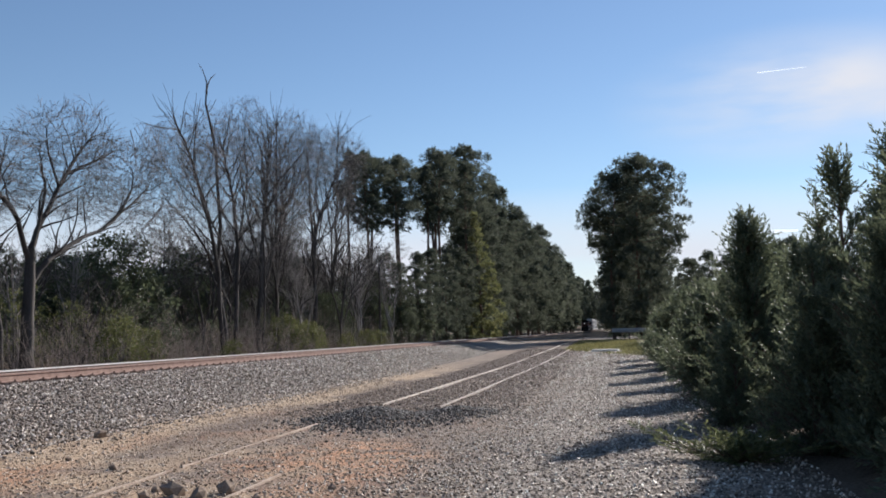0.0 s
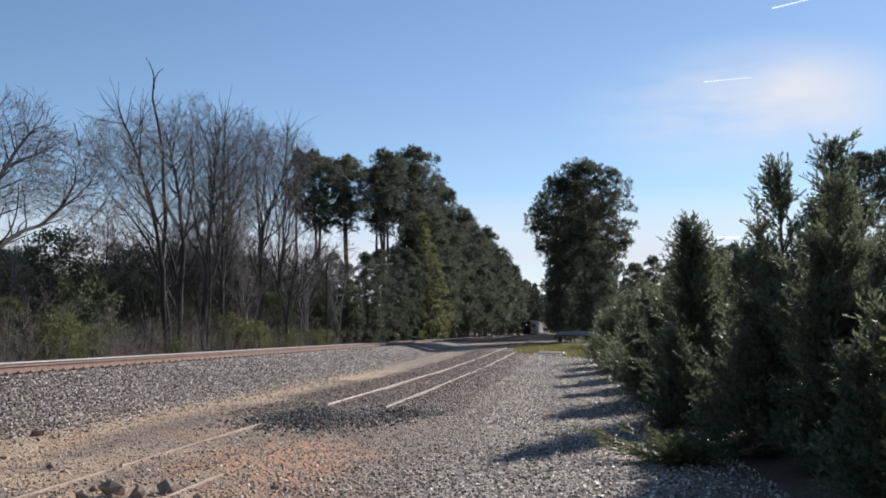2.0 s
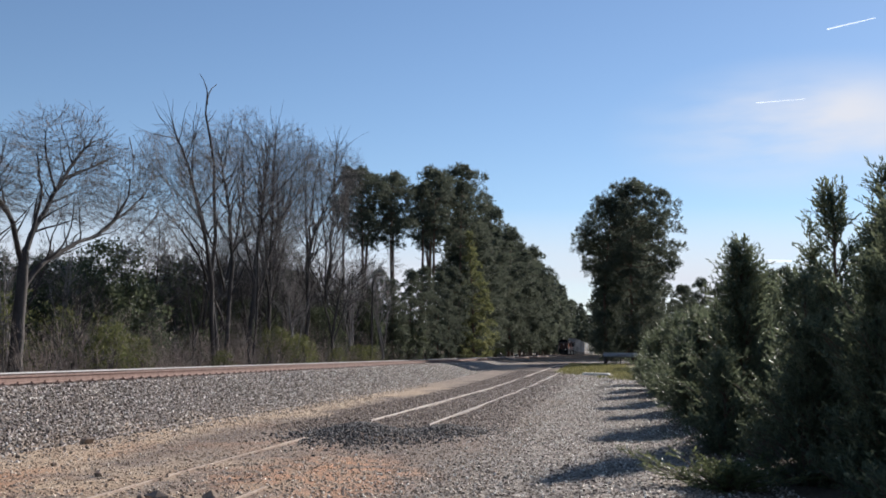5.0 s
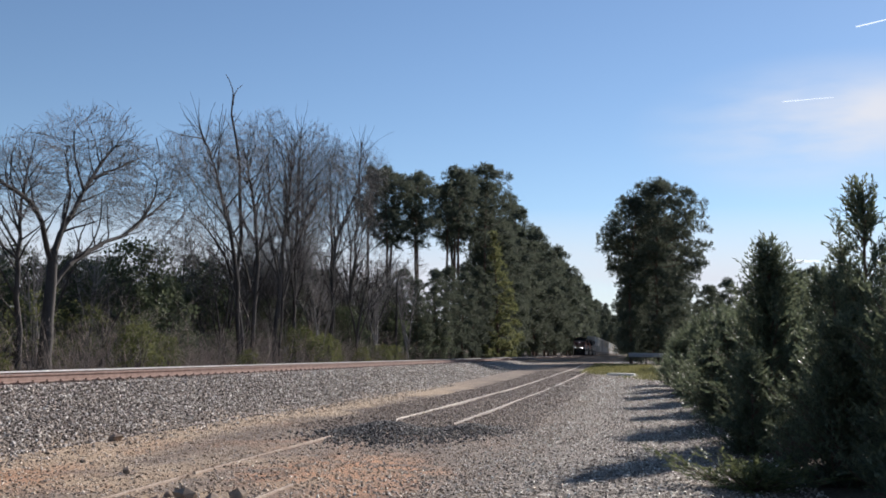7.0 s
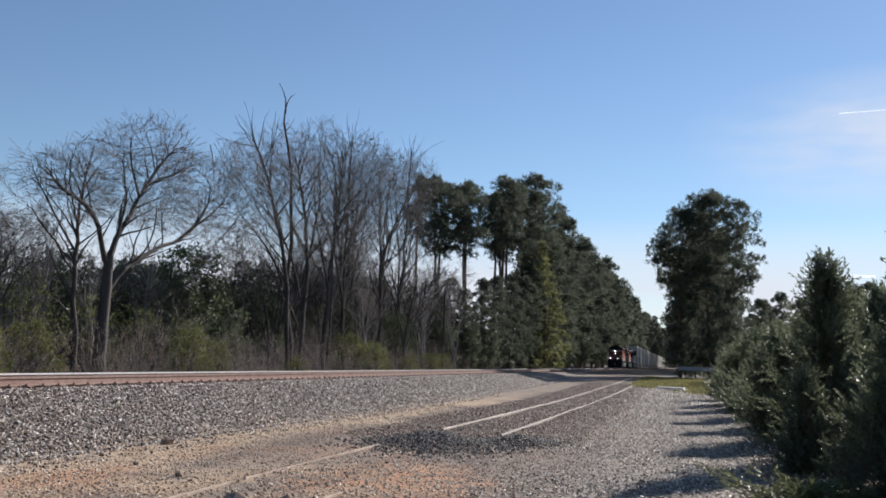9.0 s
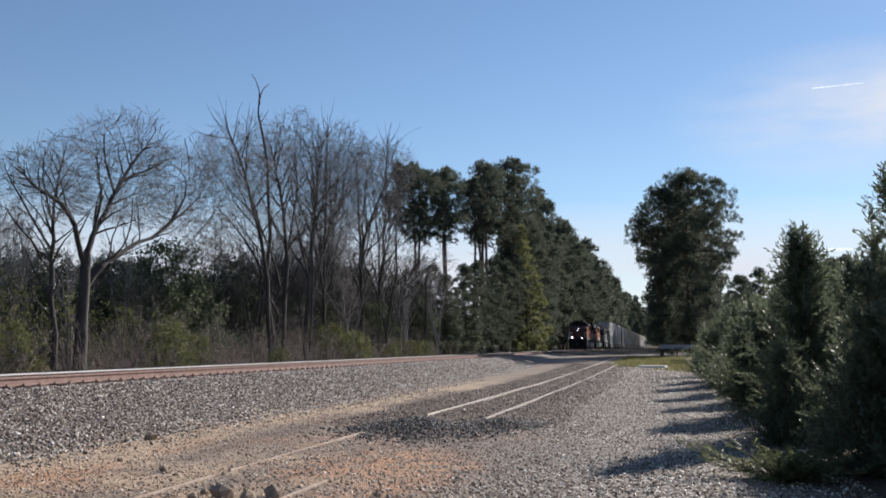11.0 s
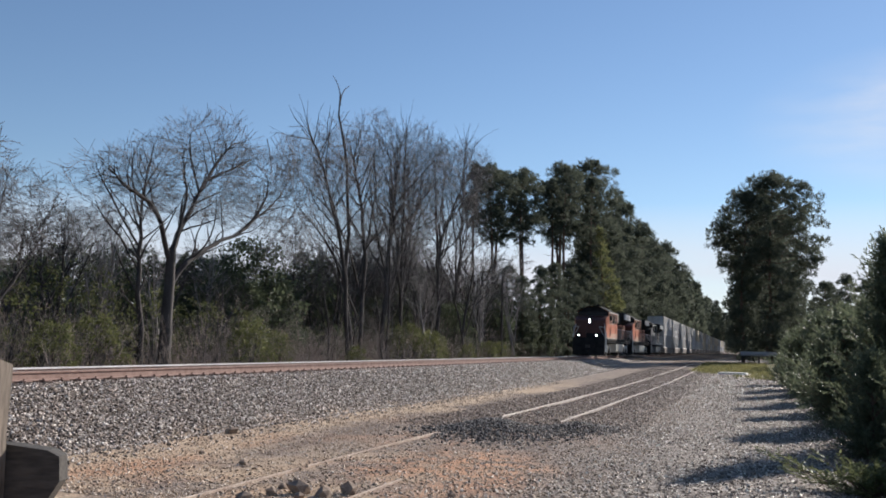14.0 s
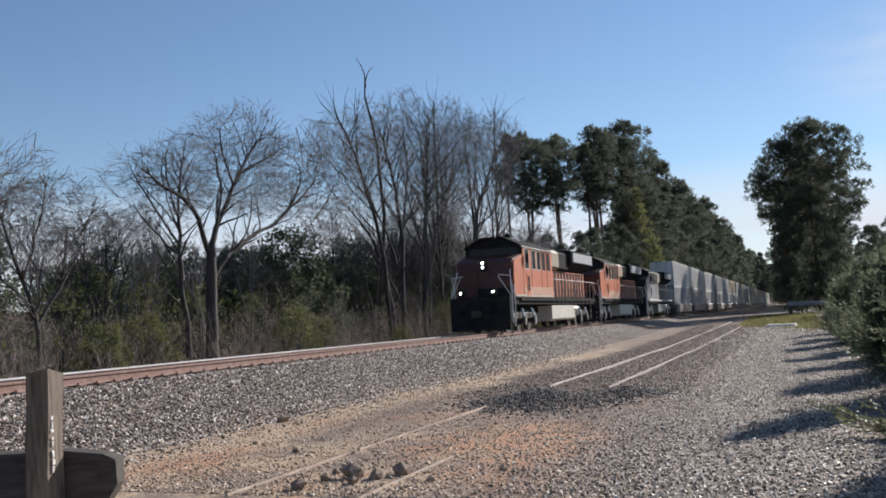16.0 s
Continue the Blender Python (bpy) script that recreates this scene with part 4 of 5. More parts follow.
    bare_tree("tall leafless hardwood dividing low into many stems", 34, [([(0, 0, 0), (0, 0.1, 6.0), (0.1, -0.2, 12.0), (0, 0.1, 17.2)], 0.24, 12), ([(0, 0, 3.2), (0.3, -1.8, 8.6), (0.3, -4.6, 15.4)], 0.15, 10), ([(0, 0.1, 4.4), (-0.3, 2.6, 10.0), (-0.2, 6.6, 16.8)], 0.16, 11), ([(0, 0.1, 6.4), (0.2, 1.6, 12.0), (0.1, 2.8, 16.8)], 0.11, 9), ([(0, 0, 5.4), (-0.2, -2.6, 9.4), (-0.3, -6.2, 12.6)], 0.1, 8)], on_ground(-25.0, 67.4, 0.0), FAN, 0.95, lobes=[(-2.6, 14.2, 4.2, 3.2), (3.8, 15.4, 4.6, 2.9), (0.5, 11.0, 4.8, 2.2)], spacing=0.56)
    bare_tree("tall leafless hardwood beside the first pines", 35, [([(0, 0, 0), (0, 0.4, 8.0), (0.1, 1.4, 15.0), (0, 2.2, 20.6)], 0.26, 13), ([(0, 0.2, 6.0), (0.3, -2.2, 12.0), (0.3, -4.4, 17.6)], 0.14, 10), ([(0, 0.3, 7.0), (-0.3, 4.2, 12.6), (-0.2, 8.6, 17.4)], 0.15, 10), ([(0, 0.8, 11.0), (0.2, 3.4, 16.0), (0.1, 5.0, 19.6)], 0.1, 8)], on_ground(-26.0, 85.0, 0.0), FAN, 0.95, lobes=[(-1.4, 16.6, 4.4, 3.4), (4.2, 17.6, 4.6, 3.2), (3.0, 12.6, 5.4, 2.4)], spacing=0.6)
    bare_tree("slender leafless tree with a dark straight trunk", 36, [([(0, 0, 0), (0, 0.1, 6.4), (0, 0.1, 12.6)], 0.15, 10), ([(0, 0.1, 5.0), (0.1, 1.6, 8.2), (0.1, 2.4, 11.0)], 0.06, 6)], on_ground(-24.0, 62.3, 0.0), FAN, 0.9, lobes=[(0.4, 10.6, 2.2, 2.0)], spacing=0.56)
    # lower leafless trees behind: three kinds, repeated with other turns and sizes
    kinds = [bare_tree("leafless hardwood with grey bark and fine twigs", 20 + k, [((0, 0, 0), (0.05 * k, 0.05, 1), 7.0, 0.13), ((0, 0, 2.0), (0.3, 0.4 - 0.3 * k, 1), 5.6, 0.08), ((0, 0, 1.6), (-0.3, 0.3, 1), 5.2, 0.07)],
                       on_ground(*at), PLAIN, 1.3, material=BARK_PALE if k == 1 else BARK) for k, at in enumerate(((-27, 86), (-26, 23.5), (-30, 69)))]
    rng = np.random.default_rng(3)
    for k in range(30):
        y = 12 + k * 3.1 + rng.uniform(-1, 1)
        copy_thing(kinds[k % 3], on_ground(rng.uniform(-44, -31), y, 0.1, rng.uniform(0, 360), rng.uniform(0.7, 1.0)))
    for x, y, s in ((-29.5, 25.8, 0.72), (-28.5, 30.6, 0.72), (-25, 18, 0.8), (-27.5, 21.5, 0.78), (-23.5, 79, 1.2), (-24.5, 87, 1.3), (-22.5, 94, 1.1), (-26, 98, 1.3), (-23, 68, 0.8), (-22.8, 83, 0.9), (-27, 60, 1.0), (-28, 65, 1.15), (-27, 69, 1.05), (-29, 74, 1.2), (-27.5, 79, 1.15), (-28.5, 86, 1.3), (-25, 92, 1.2), (-29, 93, 1.35), (-31, 80, 1.2), (-32, 70, 1.2), (-30, 62, 1.1), (-26, 75, 0.9), (-29, 47, 0.8), (-30, 40, 0.8), (-27.5, 33, 0.8), (-28.5, 36.5, 0.85), (-27, 39.5, 0.7), (-29.5, 43.5, 0.8), (-30.5, 29, 0.9), (-28, 25, 0.85), (-26.5, 15, 0.8), (-29, 19.5, 0.9), (-31, 34, 0.9), (-26.8, 44.5, 0.62), (-26, 57, 0.75), (-27, 63.5, 0.9), (-26.2, 66.5, 0.85)):
        copy_thing(kinds[int(x * 2 + y) % 3], on_ground(x, y, 0.1, y * 40, s))
    # pines: open crowns first, then the solid wall of them that follows the line
    tall = [pine("tall pine with a bare trunk and rounded clumped crown", 40 + k, 24.0, lambda h: 3.9 * (step(0.54, 0.68, h) - 0.55 * step(0.86, 1.02, h)), on_ground(x, y, 0.1, 0, s), lobes=19, dead=9) for k, (x, y, s) in enumerate(((-29.7, 113, 1.04), (-27.2, 118, 1.04), (-21.6, 136, 1.16)))]
    slim = pine("slim tall pine with a small high crown", 45, 24.0, lambda h: 2.5 * (step(0.6, 0.72, h) - 0.5 * step(0.86, 1.0, h)), on_ground(-25.2, 126, 0.1, 0, 1.07), lobes=11, lobe=(0.9, 1.4), clumps=24, dead=10)
    for x, y, s in ((-23.0, 124, 1.06), (-31.5, 110, 0.96), (-28.6, 124, 1.04)):
        copy_thing(slim, on_ground(x, y, 0.1, y * 77, s))
    for x, y, s in ((-31.5, 119, 1.02), (-24.0, 146, 1.17), (-22.6, 153, 1.19), (-26.5, 140, 1.12), (-25.5, 133, 1.06)):
        copy_thing(tall[int(-x + y) % 3], on_ground(x, y, 0.1, y * 77, s))
    full = [pine("pine leafy nearly to the ground", 50 + k, 22.0, lambda h: 4.4 * (step(0.0, 0.2, h) - 0.66 * step(0.66, 1.04, h)), on_ground(*at), lobes=46, lobe=(1.2, 1.9), clumps=26, per=13, blade=0.55, wide=0.11) for k, at in enumerate(((-21.5, 150), (-22.5, 171)))]
    pine("yellow-green conifer among darker pines", 58, 20.5, lambda h: 5.0 * (1.05 - h), on_ground(-19.8, 139), lobes=48, lobe=(0.8, 1.3), clumps=20, per=12, blade=0.5, wide=0.1, needles=NEEDLES_PALE)
    thin = [pine("pine in the distant wood", 55 + k, 22.0, lambda h: 4.4 * (step(0.0, 0.2, h) - 0.66 * step(0.66, 1.04, h)), on_ground(*at), lobes=30, lobe=(1.4, 2.2), clumps=16, per=6, blade=1.0, wide=0.42) for k, at in enumerate(((-22, 330), (-24, 344)))]
    for k in range(34):
        y = 176 + k * 8.5 + rng.uniform(-3, 3)
        x = -21.0 - rng.uniform(0, 2) - (k % 3) * 4
        copy_thing((full if y < 280 else thin)[k % 2], on_ground(x, y, 0.1, rng.uniform(0, 360), rng.uniform(1.28, 1.46)))
    for x, y, s in ((-75, 1070, 1.45), (-68, 1060, 1.55), (-62, 1075, 1.62), (-56, 1065, 1.66), (-50, 1080, 1.7), (-45, 1062, 1.72), (-40, 1078, 1.7), (-35, 1066, 1.62), (-30, 1074, 1.5), (-26, 1062, 1.35), (-22.5, 1070, 1.15)):
        copy_thing(thin[int(-x) % 2], on_ground(x, y, 0.1, y * 37, s))   # the wood's rounded end on the rise
    for x, y, s in ((-22, 112, 0.56), (-21.5, 119, 0.56), (-21.5, 127, 0.62), (-22.5, 136, 0.75), (-22, 143, 0.85), (-21.8, 160, 1.0), (-23, 100, 0.44), (-22.5, 106, 0.52), (-25, 96, 0.38), (-26.5, 90, 0.34), (-28, 84, 0.3), (-26, 104, 0.5)):
        copy_thing(full[int(y) % 2], on_ground(x, y, 0.1, y * 33, s))
    for k in range(30):                                   # far wood on the rise that closes the view down the line
        copy_thing(thin[k % 2], on_ground(-150 + k * 10 + rng.uniform(-2, 2), 1130 + rng.uniform(0, 40), 0.1, rng.uniform(0, 360), rng.uniform(1.3, 1.7)))
        copy_thing(thin[k % 2], on_ground(-90 + k * 5.2 + rng.uniform(-2, 2), 962 + rng.uniform(0, 50), 0.1, rng.uniform(0, 360), rng.uniform(1.1, 1.6)))
    for k in range(34):                                   # close along the right of the line beyond the road, shading it
        y = 133 + k * 11 + rng.uniform(-3, 3)
        copy_thing((full if y < 180 else thin)[k % 2], on_ground(4.6 - 0.015 * y + (k % 2) * 2.5, y, 0.1, rng.uniform(0, 360), rng.uniform(0.95, 1.15)))
    for k in range(34):                                   # low wood behind the trees
        copy_thing(thin[k % 2], on_ground(rng.uniform(-66, -50), 26 + k * 5.6, 0.3, rng.uniform(0, 360), rng.uniform(0.3, 0.4)))
    for k in range(11):                                   # unseen pines added behind the camera close the yard and cut some sky light
        copy_thing(thin[k % 2], on_ground(-48 + k * 9.5 + rng.uniform(-2, 2), -46 + rng.uniform(-4, 4), 0.3, rng.uniform(0, 360), rng.uniform(0.5, 0.7)))
    # the pines that stand alone beside the road
    pine("lone dense pine with a broad rounded crown and leafy trunk", 60, 21.4, lambda h: float(np.interp(h, (0, 0.06, 0.2, 0.42, 0.55, 0.66, 0.74, 0.86, 0.95, 1.0), (3.2, 3.6, 3.7, 4.0, 5.6, 6.9, 6.9, 5.3, 3.4, 1.8))), on_ground(2.5, 107), lobes=96, lobe=(1.1, 1.75), clumps=34, per=15, blade=0.42, wide=0.075, group="pines beside the road")
    pine("dense pine with a lopsided crown beside another", 61, 19.0, lambda h: float(np.interp(h, (0, 0.1, 0.5, 0.7, 0.82, 1.0), (2.0, 2.2, 1.8, 3.6, 3.4, 1.4))), on_ground(-0.5, 106), lobes=34, lobe=(0.9, 1.5), clumps=30, per=15, blade=0.42, wide=0.075, group="pines beside the road")
    for x, y, s in ((9.5, 100, 0.42), (7.2, 92, 0.36), (12, 96, 0.40), (16, 94, 0.45), (6.2, 84, 0.34), (9, 79, 0.33), (13, 83, 0.4), (18, 88, 0.42), (22, 90, 0.48)):
        copy_thing(full[int(x) % 2], on_ground(x, y, 0.1, y * 51, s))
    for x, y, s in ((13.2, 45, 0.41), (15.0, 46, 0.42), (16.6, 44, 0.43), (18.2, 48, 0.45), (20, 45, 0.45)):
        copy_thing(tall[int(x) % 3], on_ground(x, y, 0.1, y * 91, s))


def undergrowth():
    bare_tree("leafless tree with a spreading crown of pale twigs", 33, [([(0, 0, 0), (0, -0.3, 2.4), (0, -1.4, 4.8), (0, -2.4, 7.2)], 0.17, 8), ([(0, -0.2, 2.0), (0.2, 1.2, 4.0), (0.3, 2.6, 6.6)], 0.12, 8), ([(0, -0.3, 2.6), (0, -2.6, 4.2), (0.1, -5.0, 5.2)], 0.1, 7), ([(0, -0.9, 3.8), (-0.2, 0.2, 6.0), (-0.1, 0.6, 7.8)], 0.09, 7)], on_ground(-25.0, 26.6, 0.0, 0, 0.92), CROWN, 0.9, lobes=[(-2.4, 6.9, 2.6, 1.7), (0.6, 6.6, 2.6, 1.5), (2.8, 5.8, 1.6, 1.3), (-4.4, 5.4, 2.0, 1.3), (-0.8, 4.8, 3.0, 1.1)], spacing=0.36)
    holly = [shrub("dark evergreen shrub at the wood's edge", 70 + k, 7.0, 3.0, on_ground(*at), HOLLY, 240, 22, 0.22) for k, at in enumerate(((-28, 50.0), (-29, 60)))]
    rng = np.random.default_rng(7)
    for x, y, s in ((-27.5, 52, 0.7), (-27.6, 48.2, 0.66), (-31, 43, 0.85), (-33, 38, 0.7), (-30, 57, 0.8), (-28, 68, 0.7), (-29, 76, 0.9), (-26, 84, 0.75), (-25, 95, 0.9), (-24, 101, 0.9), (-23, 107, 0.85), (-34, 31, 0.7), (-36, 27, 0.8), (-33, 50, 0.8), (-30, 24, 0.6), (-35, 18, 0.8)):
        copy_thing(holly[int(y) % 2], on_ground(x, y, 0.2, y * 57, s))
    for k in range(17):
        copy_thing(holly[k % 2], on_ground(-33 + rng.uniform(-2, 2), 51 + k * 3.8, 0.2, rng.uniform(0, 360), rng.uniform(0.7, 0.95)))
    for k in range(30):
        copy_thing(holly[k % 2], on_ground(-46 + rng.uniform(-9, 5), 12 + k * 3.6, 0.2, rng.uniform(0, 360), rng.uniform(0.8, 1.15)))
    for x, y, s in ((-33, 86, 1.25), (-34, 92, 1.3), (-35, 98, 1.35), (-36, 104, 1.4), (-33, 79, 1.15), (-37, 111, 1.45), (-34, 73, 1.1)):
        copy_thing(holly[int(y) % 2], on_ground(x, y, 0.2, y * 29, s))
    green = shrub("shrub in fresh yellow-green leaf", 80, 2.6, 1.5, on_ground(-22.5, 40.5), YOUNG, 70, 26, 0.13, "leafing_shrub", group="leafing shrubs")
    for x, y, s in ((-23, 44, 0.8), (-22, 66, 1.0), (-22.5, 69, 0.9), (-21.8, 75, 0.7), (-24, 31, 0.9), (-23, 27.5, 0.8), (-22, 21, 0.5), (-21.5, 51, 0.6), (-21, 17, 0.6), (-20.4, 150, 1.5), (-21.5, 84, 0.8), (-23.2, 41.5, 0.85), (-23.5, 64.6, 1.15), (-23.6, 68.6, 1.05), (-22.0, 81.5, 0.8)):
        copy_thing(green, on_ground(x, y, 0.1, y * 43, s))
    airy = shrub("thin leggy shrub just coming into leaf", 81, 3.6, 1.7, on_ground(-25.2, 33.0), YOUNG, 75, 9, 0.13, "leafing_shrub", group="leafing shrubs")
    for x, y, s in ((-25.6, 37.2, 1.0), (-26.4, 30.6, 1.1), (-25.5, 28.0, 0.9), (-24.8, 40.0, 0.9), (-27.5, 35.0, 1.2), (-25.4, 45.0, 0.8), (-25.0, 23.5, 0.9), (-24.5, 19.0, 0.8)):
        copy_thing(airy, on_ground(x, y, 0.1, y * 67, s))
    shrub("young broadleaf shrub, leaves bright against the sun", 83, 2.3, 0.45, on_ground(2.95, 8.0), YOUNG, 40, 16, 0.1, "leafing_shrub", group="leafing shrubs")
    # thicket of grey saplings behind the brush
    one = []
    for k in range(6):
        segs = []
        grow(segs, rng, (0, 0, 0), (rng.normal() * 0.1, rng.normal() * 0.1, 1), rng.uniform(6.0, 8.0), 0.045, 0, [(8, 0.05, 0.01, 16, 0.6, 0.34), (4, 0.1, 0.04, 7, 0.6, 0.5), (2, 0.15, 0.03, 4, 0.6, 0.6), (1, 0.2, 0, 0, 0, 0)])
        g = np.array(segs)[:, :8]
        g[:, 6:] = np.maximum(g[:, 6:], 0.007)
        one.append(tubes(g, 3))
    many = []
    for k in range(60):
        v, f = one[k % 6]
        y = 66 + 42 * (k + rng.uniform()) / 60
        x = -25.0 - abs(rng.normal()) * 3.5 - (k % 3) * 1.5
        a, s = rng.uniform(0, 6.28), rng.uniform(0.65, 1.25) * (1.15 if y > 70 else 0.85)
        rot = np.array([[math.cos(a), -math.sin(a), 0], [math.sin(a), math.cos(a), 0], [0, 0, 1]]) * s
        many.append((v @ rot.T + np.array([x, y, float(ground_height(x, y)) - 0.1]), f))
    tagged(new("sapling_thicket", array_mesh("sapling_thicket", *join(many), BARK_PALE)), "thicket of thin leafless grey saplings", "thicket", kind="stuff")
    # dry brush: one tangle of thin stems along the wood's edge
    one = []
    for k in range(7):
        segs = []
        for s in range(15):
            a = rng.uniform(0, 2 * math.pi)
            foot = np.array([math.cos(a), math.sin(a), 0]) * rng.uniform(0, 1.3)
            grow(segs, rng, foot, (math.cos(a) * 0.5, math.sin(a) * 0.5, 1), rng.uniform(1.0, 2.6), 0.014, 0, [(4, 0.14, 0.0, 6, 0.7, 0.45), (3, 0.2, 0.03, 3, 0.7, 0.5), (1, 0.2, 0, 0, 0, 0)])
        v, f = tubes(np.array(segs)[:, :8], 3)
        one.append((v, f))
    many = []
    for k in range(150):
        v, f = one[k % 7]
        back = k >= 95
        y = 12 + 98 * ((k - 95 + rng.uniform()) / 55 if back else (k + rng.uniform()) / 95)
        x = -20.4 - abs(rng.normal()) * 2.4 - (k % 4) * 0.9 - 3.2 * back
        a, s = rng.uniform(0, 6.28), rng.uniform(0.7, 1.35) * (1.25 if back else 0.85)
        rot = np.array([[math.cos(a), -math.sin(a), 0], [math.sin(a), math.cos(a), 0], [0, 0, 1]]) * s
        many.append((v @ rot.T + np.array([x, y, float(ground_height(x, y)) - 0.1]), f))
    tagged(new("dry_brush", array_mesh("dry_brush", *join(many), TWIGS)), "tangle of dry brown brush along the wood", "brush", kind="stuff")


def cedars():
    big = cedar("large red cedar, dense to the ground, several tops", 90, 3.85, 1.35, on_ground(3.1, 11.2, 0.05, 0, 0.86), limbs=240, sprays=14, tops=3)
    cedar("red cedar with an open branching top", 94, 4.15, 1.0, on_ground(3.1, 14.0, 0.05), limbs=120, sprays=12, tops=2)
    mid = cedar("red cedar with a narrow upright top", 91, 3.95, 1.5, on_ground(2.55, 19.5, 0.05), limbs=190, sprays=13, per=14, blade=0.085)
    low = cedar("bushy young red cedar, green to the ground", 93, 2.7, 1.25, on_ground(2.35, 29.5, 0.05), limbs=140, sprays=11, per=12, blade=0.10, tops=2)
    for m, x, y, turn, s in ((big, 2.5, 13.0, 200, 0.82), (big, 4.35, 15.9, 130, 1.36), (low, 2.1, 23.5, 200, 0.95), (low, 3.4, 25.5, 40, 1.2), (low, 2.2, 34.5, 20, 1.05), (low, 2.2, 40, 170, 1.0),
                              (low, 2.1, 45.5, 250, 0.95), (low, 2.0, 51, 100, 0.9), (mid, 3.9, 21.5, 10, 0.86), (low, 4.6, 30, 310, 1.3), (low, 4.2, 38, 60, 1.25), (low, 4.4, 46, 200, 1.25), (low, 1.95, 17.2, 80, 0.62), (big, 4.1, 12.4, 60, 0.9), (low, 2.9, 8.9, 110, 0.66), (low, 3.37, 18.32, 70, 0.62), (low, 3.35, 15.6, 150, 0.9)):
        copy_thing(m, on_ground(x, y, 0.05, turn, s))
    cedar("low spreading cedar branch over the gravel", 92, 0.3, 1.0, on_ground(1.4, 12.4, 0.02) @ Matrix.Diagonal((1.25, 1.0, 0.6, 1)), limbs=34, sprays=9, leaf=CEDAR_SUNLIT)


woods()
undergrowth()
cedars()


# ---- the train ----
ORANGE = surface("orange_loco_paint", (0.45, 0.135, 0.065), (0.62, 0.225, 0.125), 2, 0.42, 0, 0.03, 30, 0.5)
# orange nose front coloured far darker: its shade is put into the paint
NOSE_SHADED = surface("shaded_orange_nose", (0.05, 0.017, 0.013), (0.10, 0.033, 0.023), 2, 0.5, 0, 0.03, 30, 0.4)
LOCO_BLACK = surface("black_loco_paint", (0.016, 0.016, 0.017), (0.038, 0.037, 0.037), 2, 0.88, 0, 0.03, 30, 0.06)
LOCO_GREY = surface("grey_loco_paint", (0.16, 0.165, 0.17), (0.26, 0.265, 0.27), 2, 0.5, 0, 0.03, 30, 0.5)
TAN = surface("dusty_cream_paint", (0.42, 0.36, 0.28), (0.58, 0.52, 0.43), 2, 0.5, 0, 0.03, 30)
SILVER = surface("silver_tank_paint", (0.56, 0.53, 0.46), (0.74, 0.71, 0.63), 1.5, 0.45, 0.1, 0.05, 20)
GRIME = surface("grimy_running_gear", (0.03, 0.027, 0.025), (0.10, 0.09, 0.08), 5, 0.7, 0.3, 0.2, 30)
BRIGHT = surface("bright_worn_steel", (0.45, 0.44, 0.42), (0.7, 0.69, 0.66), 8, 0.35, 0.7, 0.05, 40)
RAILING = surface("white_handrail_paint", (0.62, 0.6, 0.56), (0.8, 0.78, 0.75), 10, 0.5)
GLASS = shader("dark_cab_glass", 0.2, 0, 0.2)[0]
GLASS.node_tree.nodes["Principled BSDF"].inputs["Base Color"].default_value = (0.02, 0.025, 0.03, 1)
HEADLAMP = glow("lit_headlamp", (1.0, 0.94, 0.84), 60.0)
DUSTY = surface("dust_faded_orange_paint", (0.40, 0.20, 0.13), (0.56, 0.36, 0.26), 2, 0.6, 0, 0.03, 30)
TAN_DULL = surface("sooty_cream_paint", (0.22, 0.18, 0.13), (0.38, 0.32, 0.24), 1.5, 0.6, 0, 0.03, 30)
GRILLE = surface("radiator_grille", (0.27, 0.28, 0.29), (0.42, 0.43, 0.44), 20, 0.55, 0.4, 0.2, 60)

WHEEL = Build()
WHEEL.rod((-0.76, 0, 0), (0.76, 0, 0), 0.09, 10)
for side in (-1, 1):
    WHEEL.rod((side * 0.70, 0, 0), (side * 0.83, 0, 0), 0.53, 24).rod((side * 0.68, 0, 0), (side * 0.70, 0, 0), 0.56, 24).rod((side * 0.83, 0, 0), (side * 0.86, 0, 0), 0.2, 12)
WHEEL_MESH = WHEEL.mesh("wheelset", GRIME)
SMALL = Build()
SMALL.rod((-0.76, 0, 0), (0.76, 0, 0), 0.08, 8)
for side in (-1, 1):
    SMALL.rod((side * 0.70, 0, 0), (side * 0.82, 0, 0), 0.42, 16)
SMALL_MESH = SMALL.mesh("wheelset", GRIME)
spinning = []


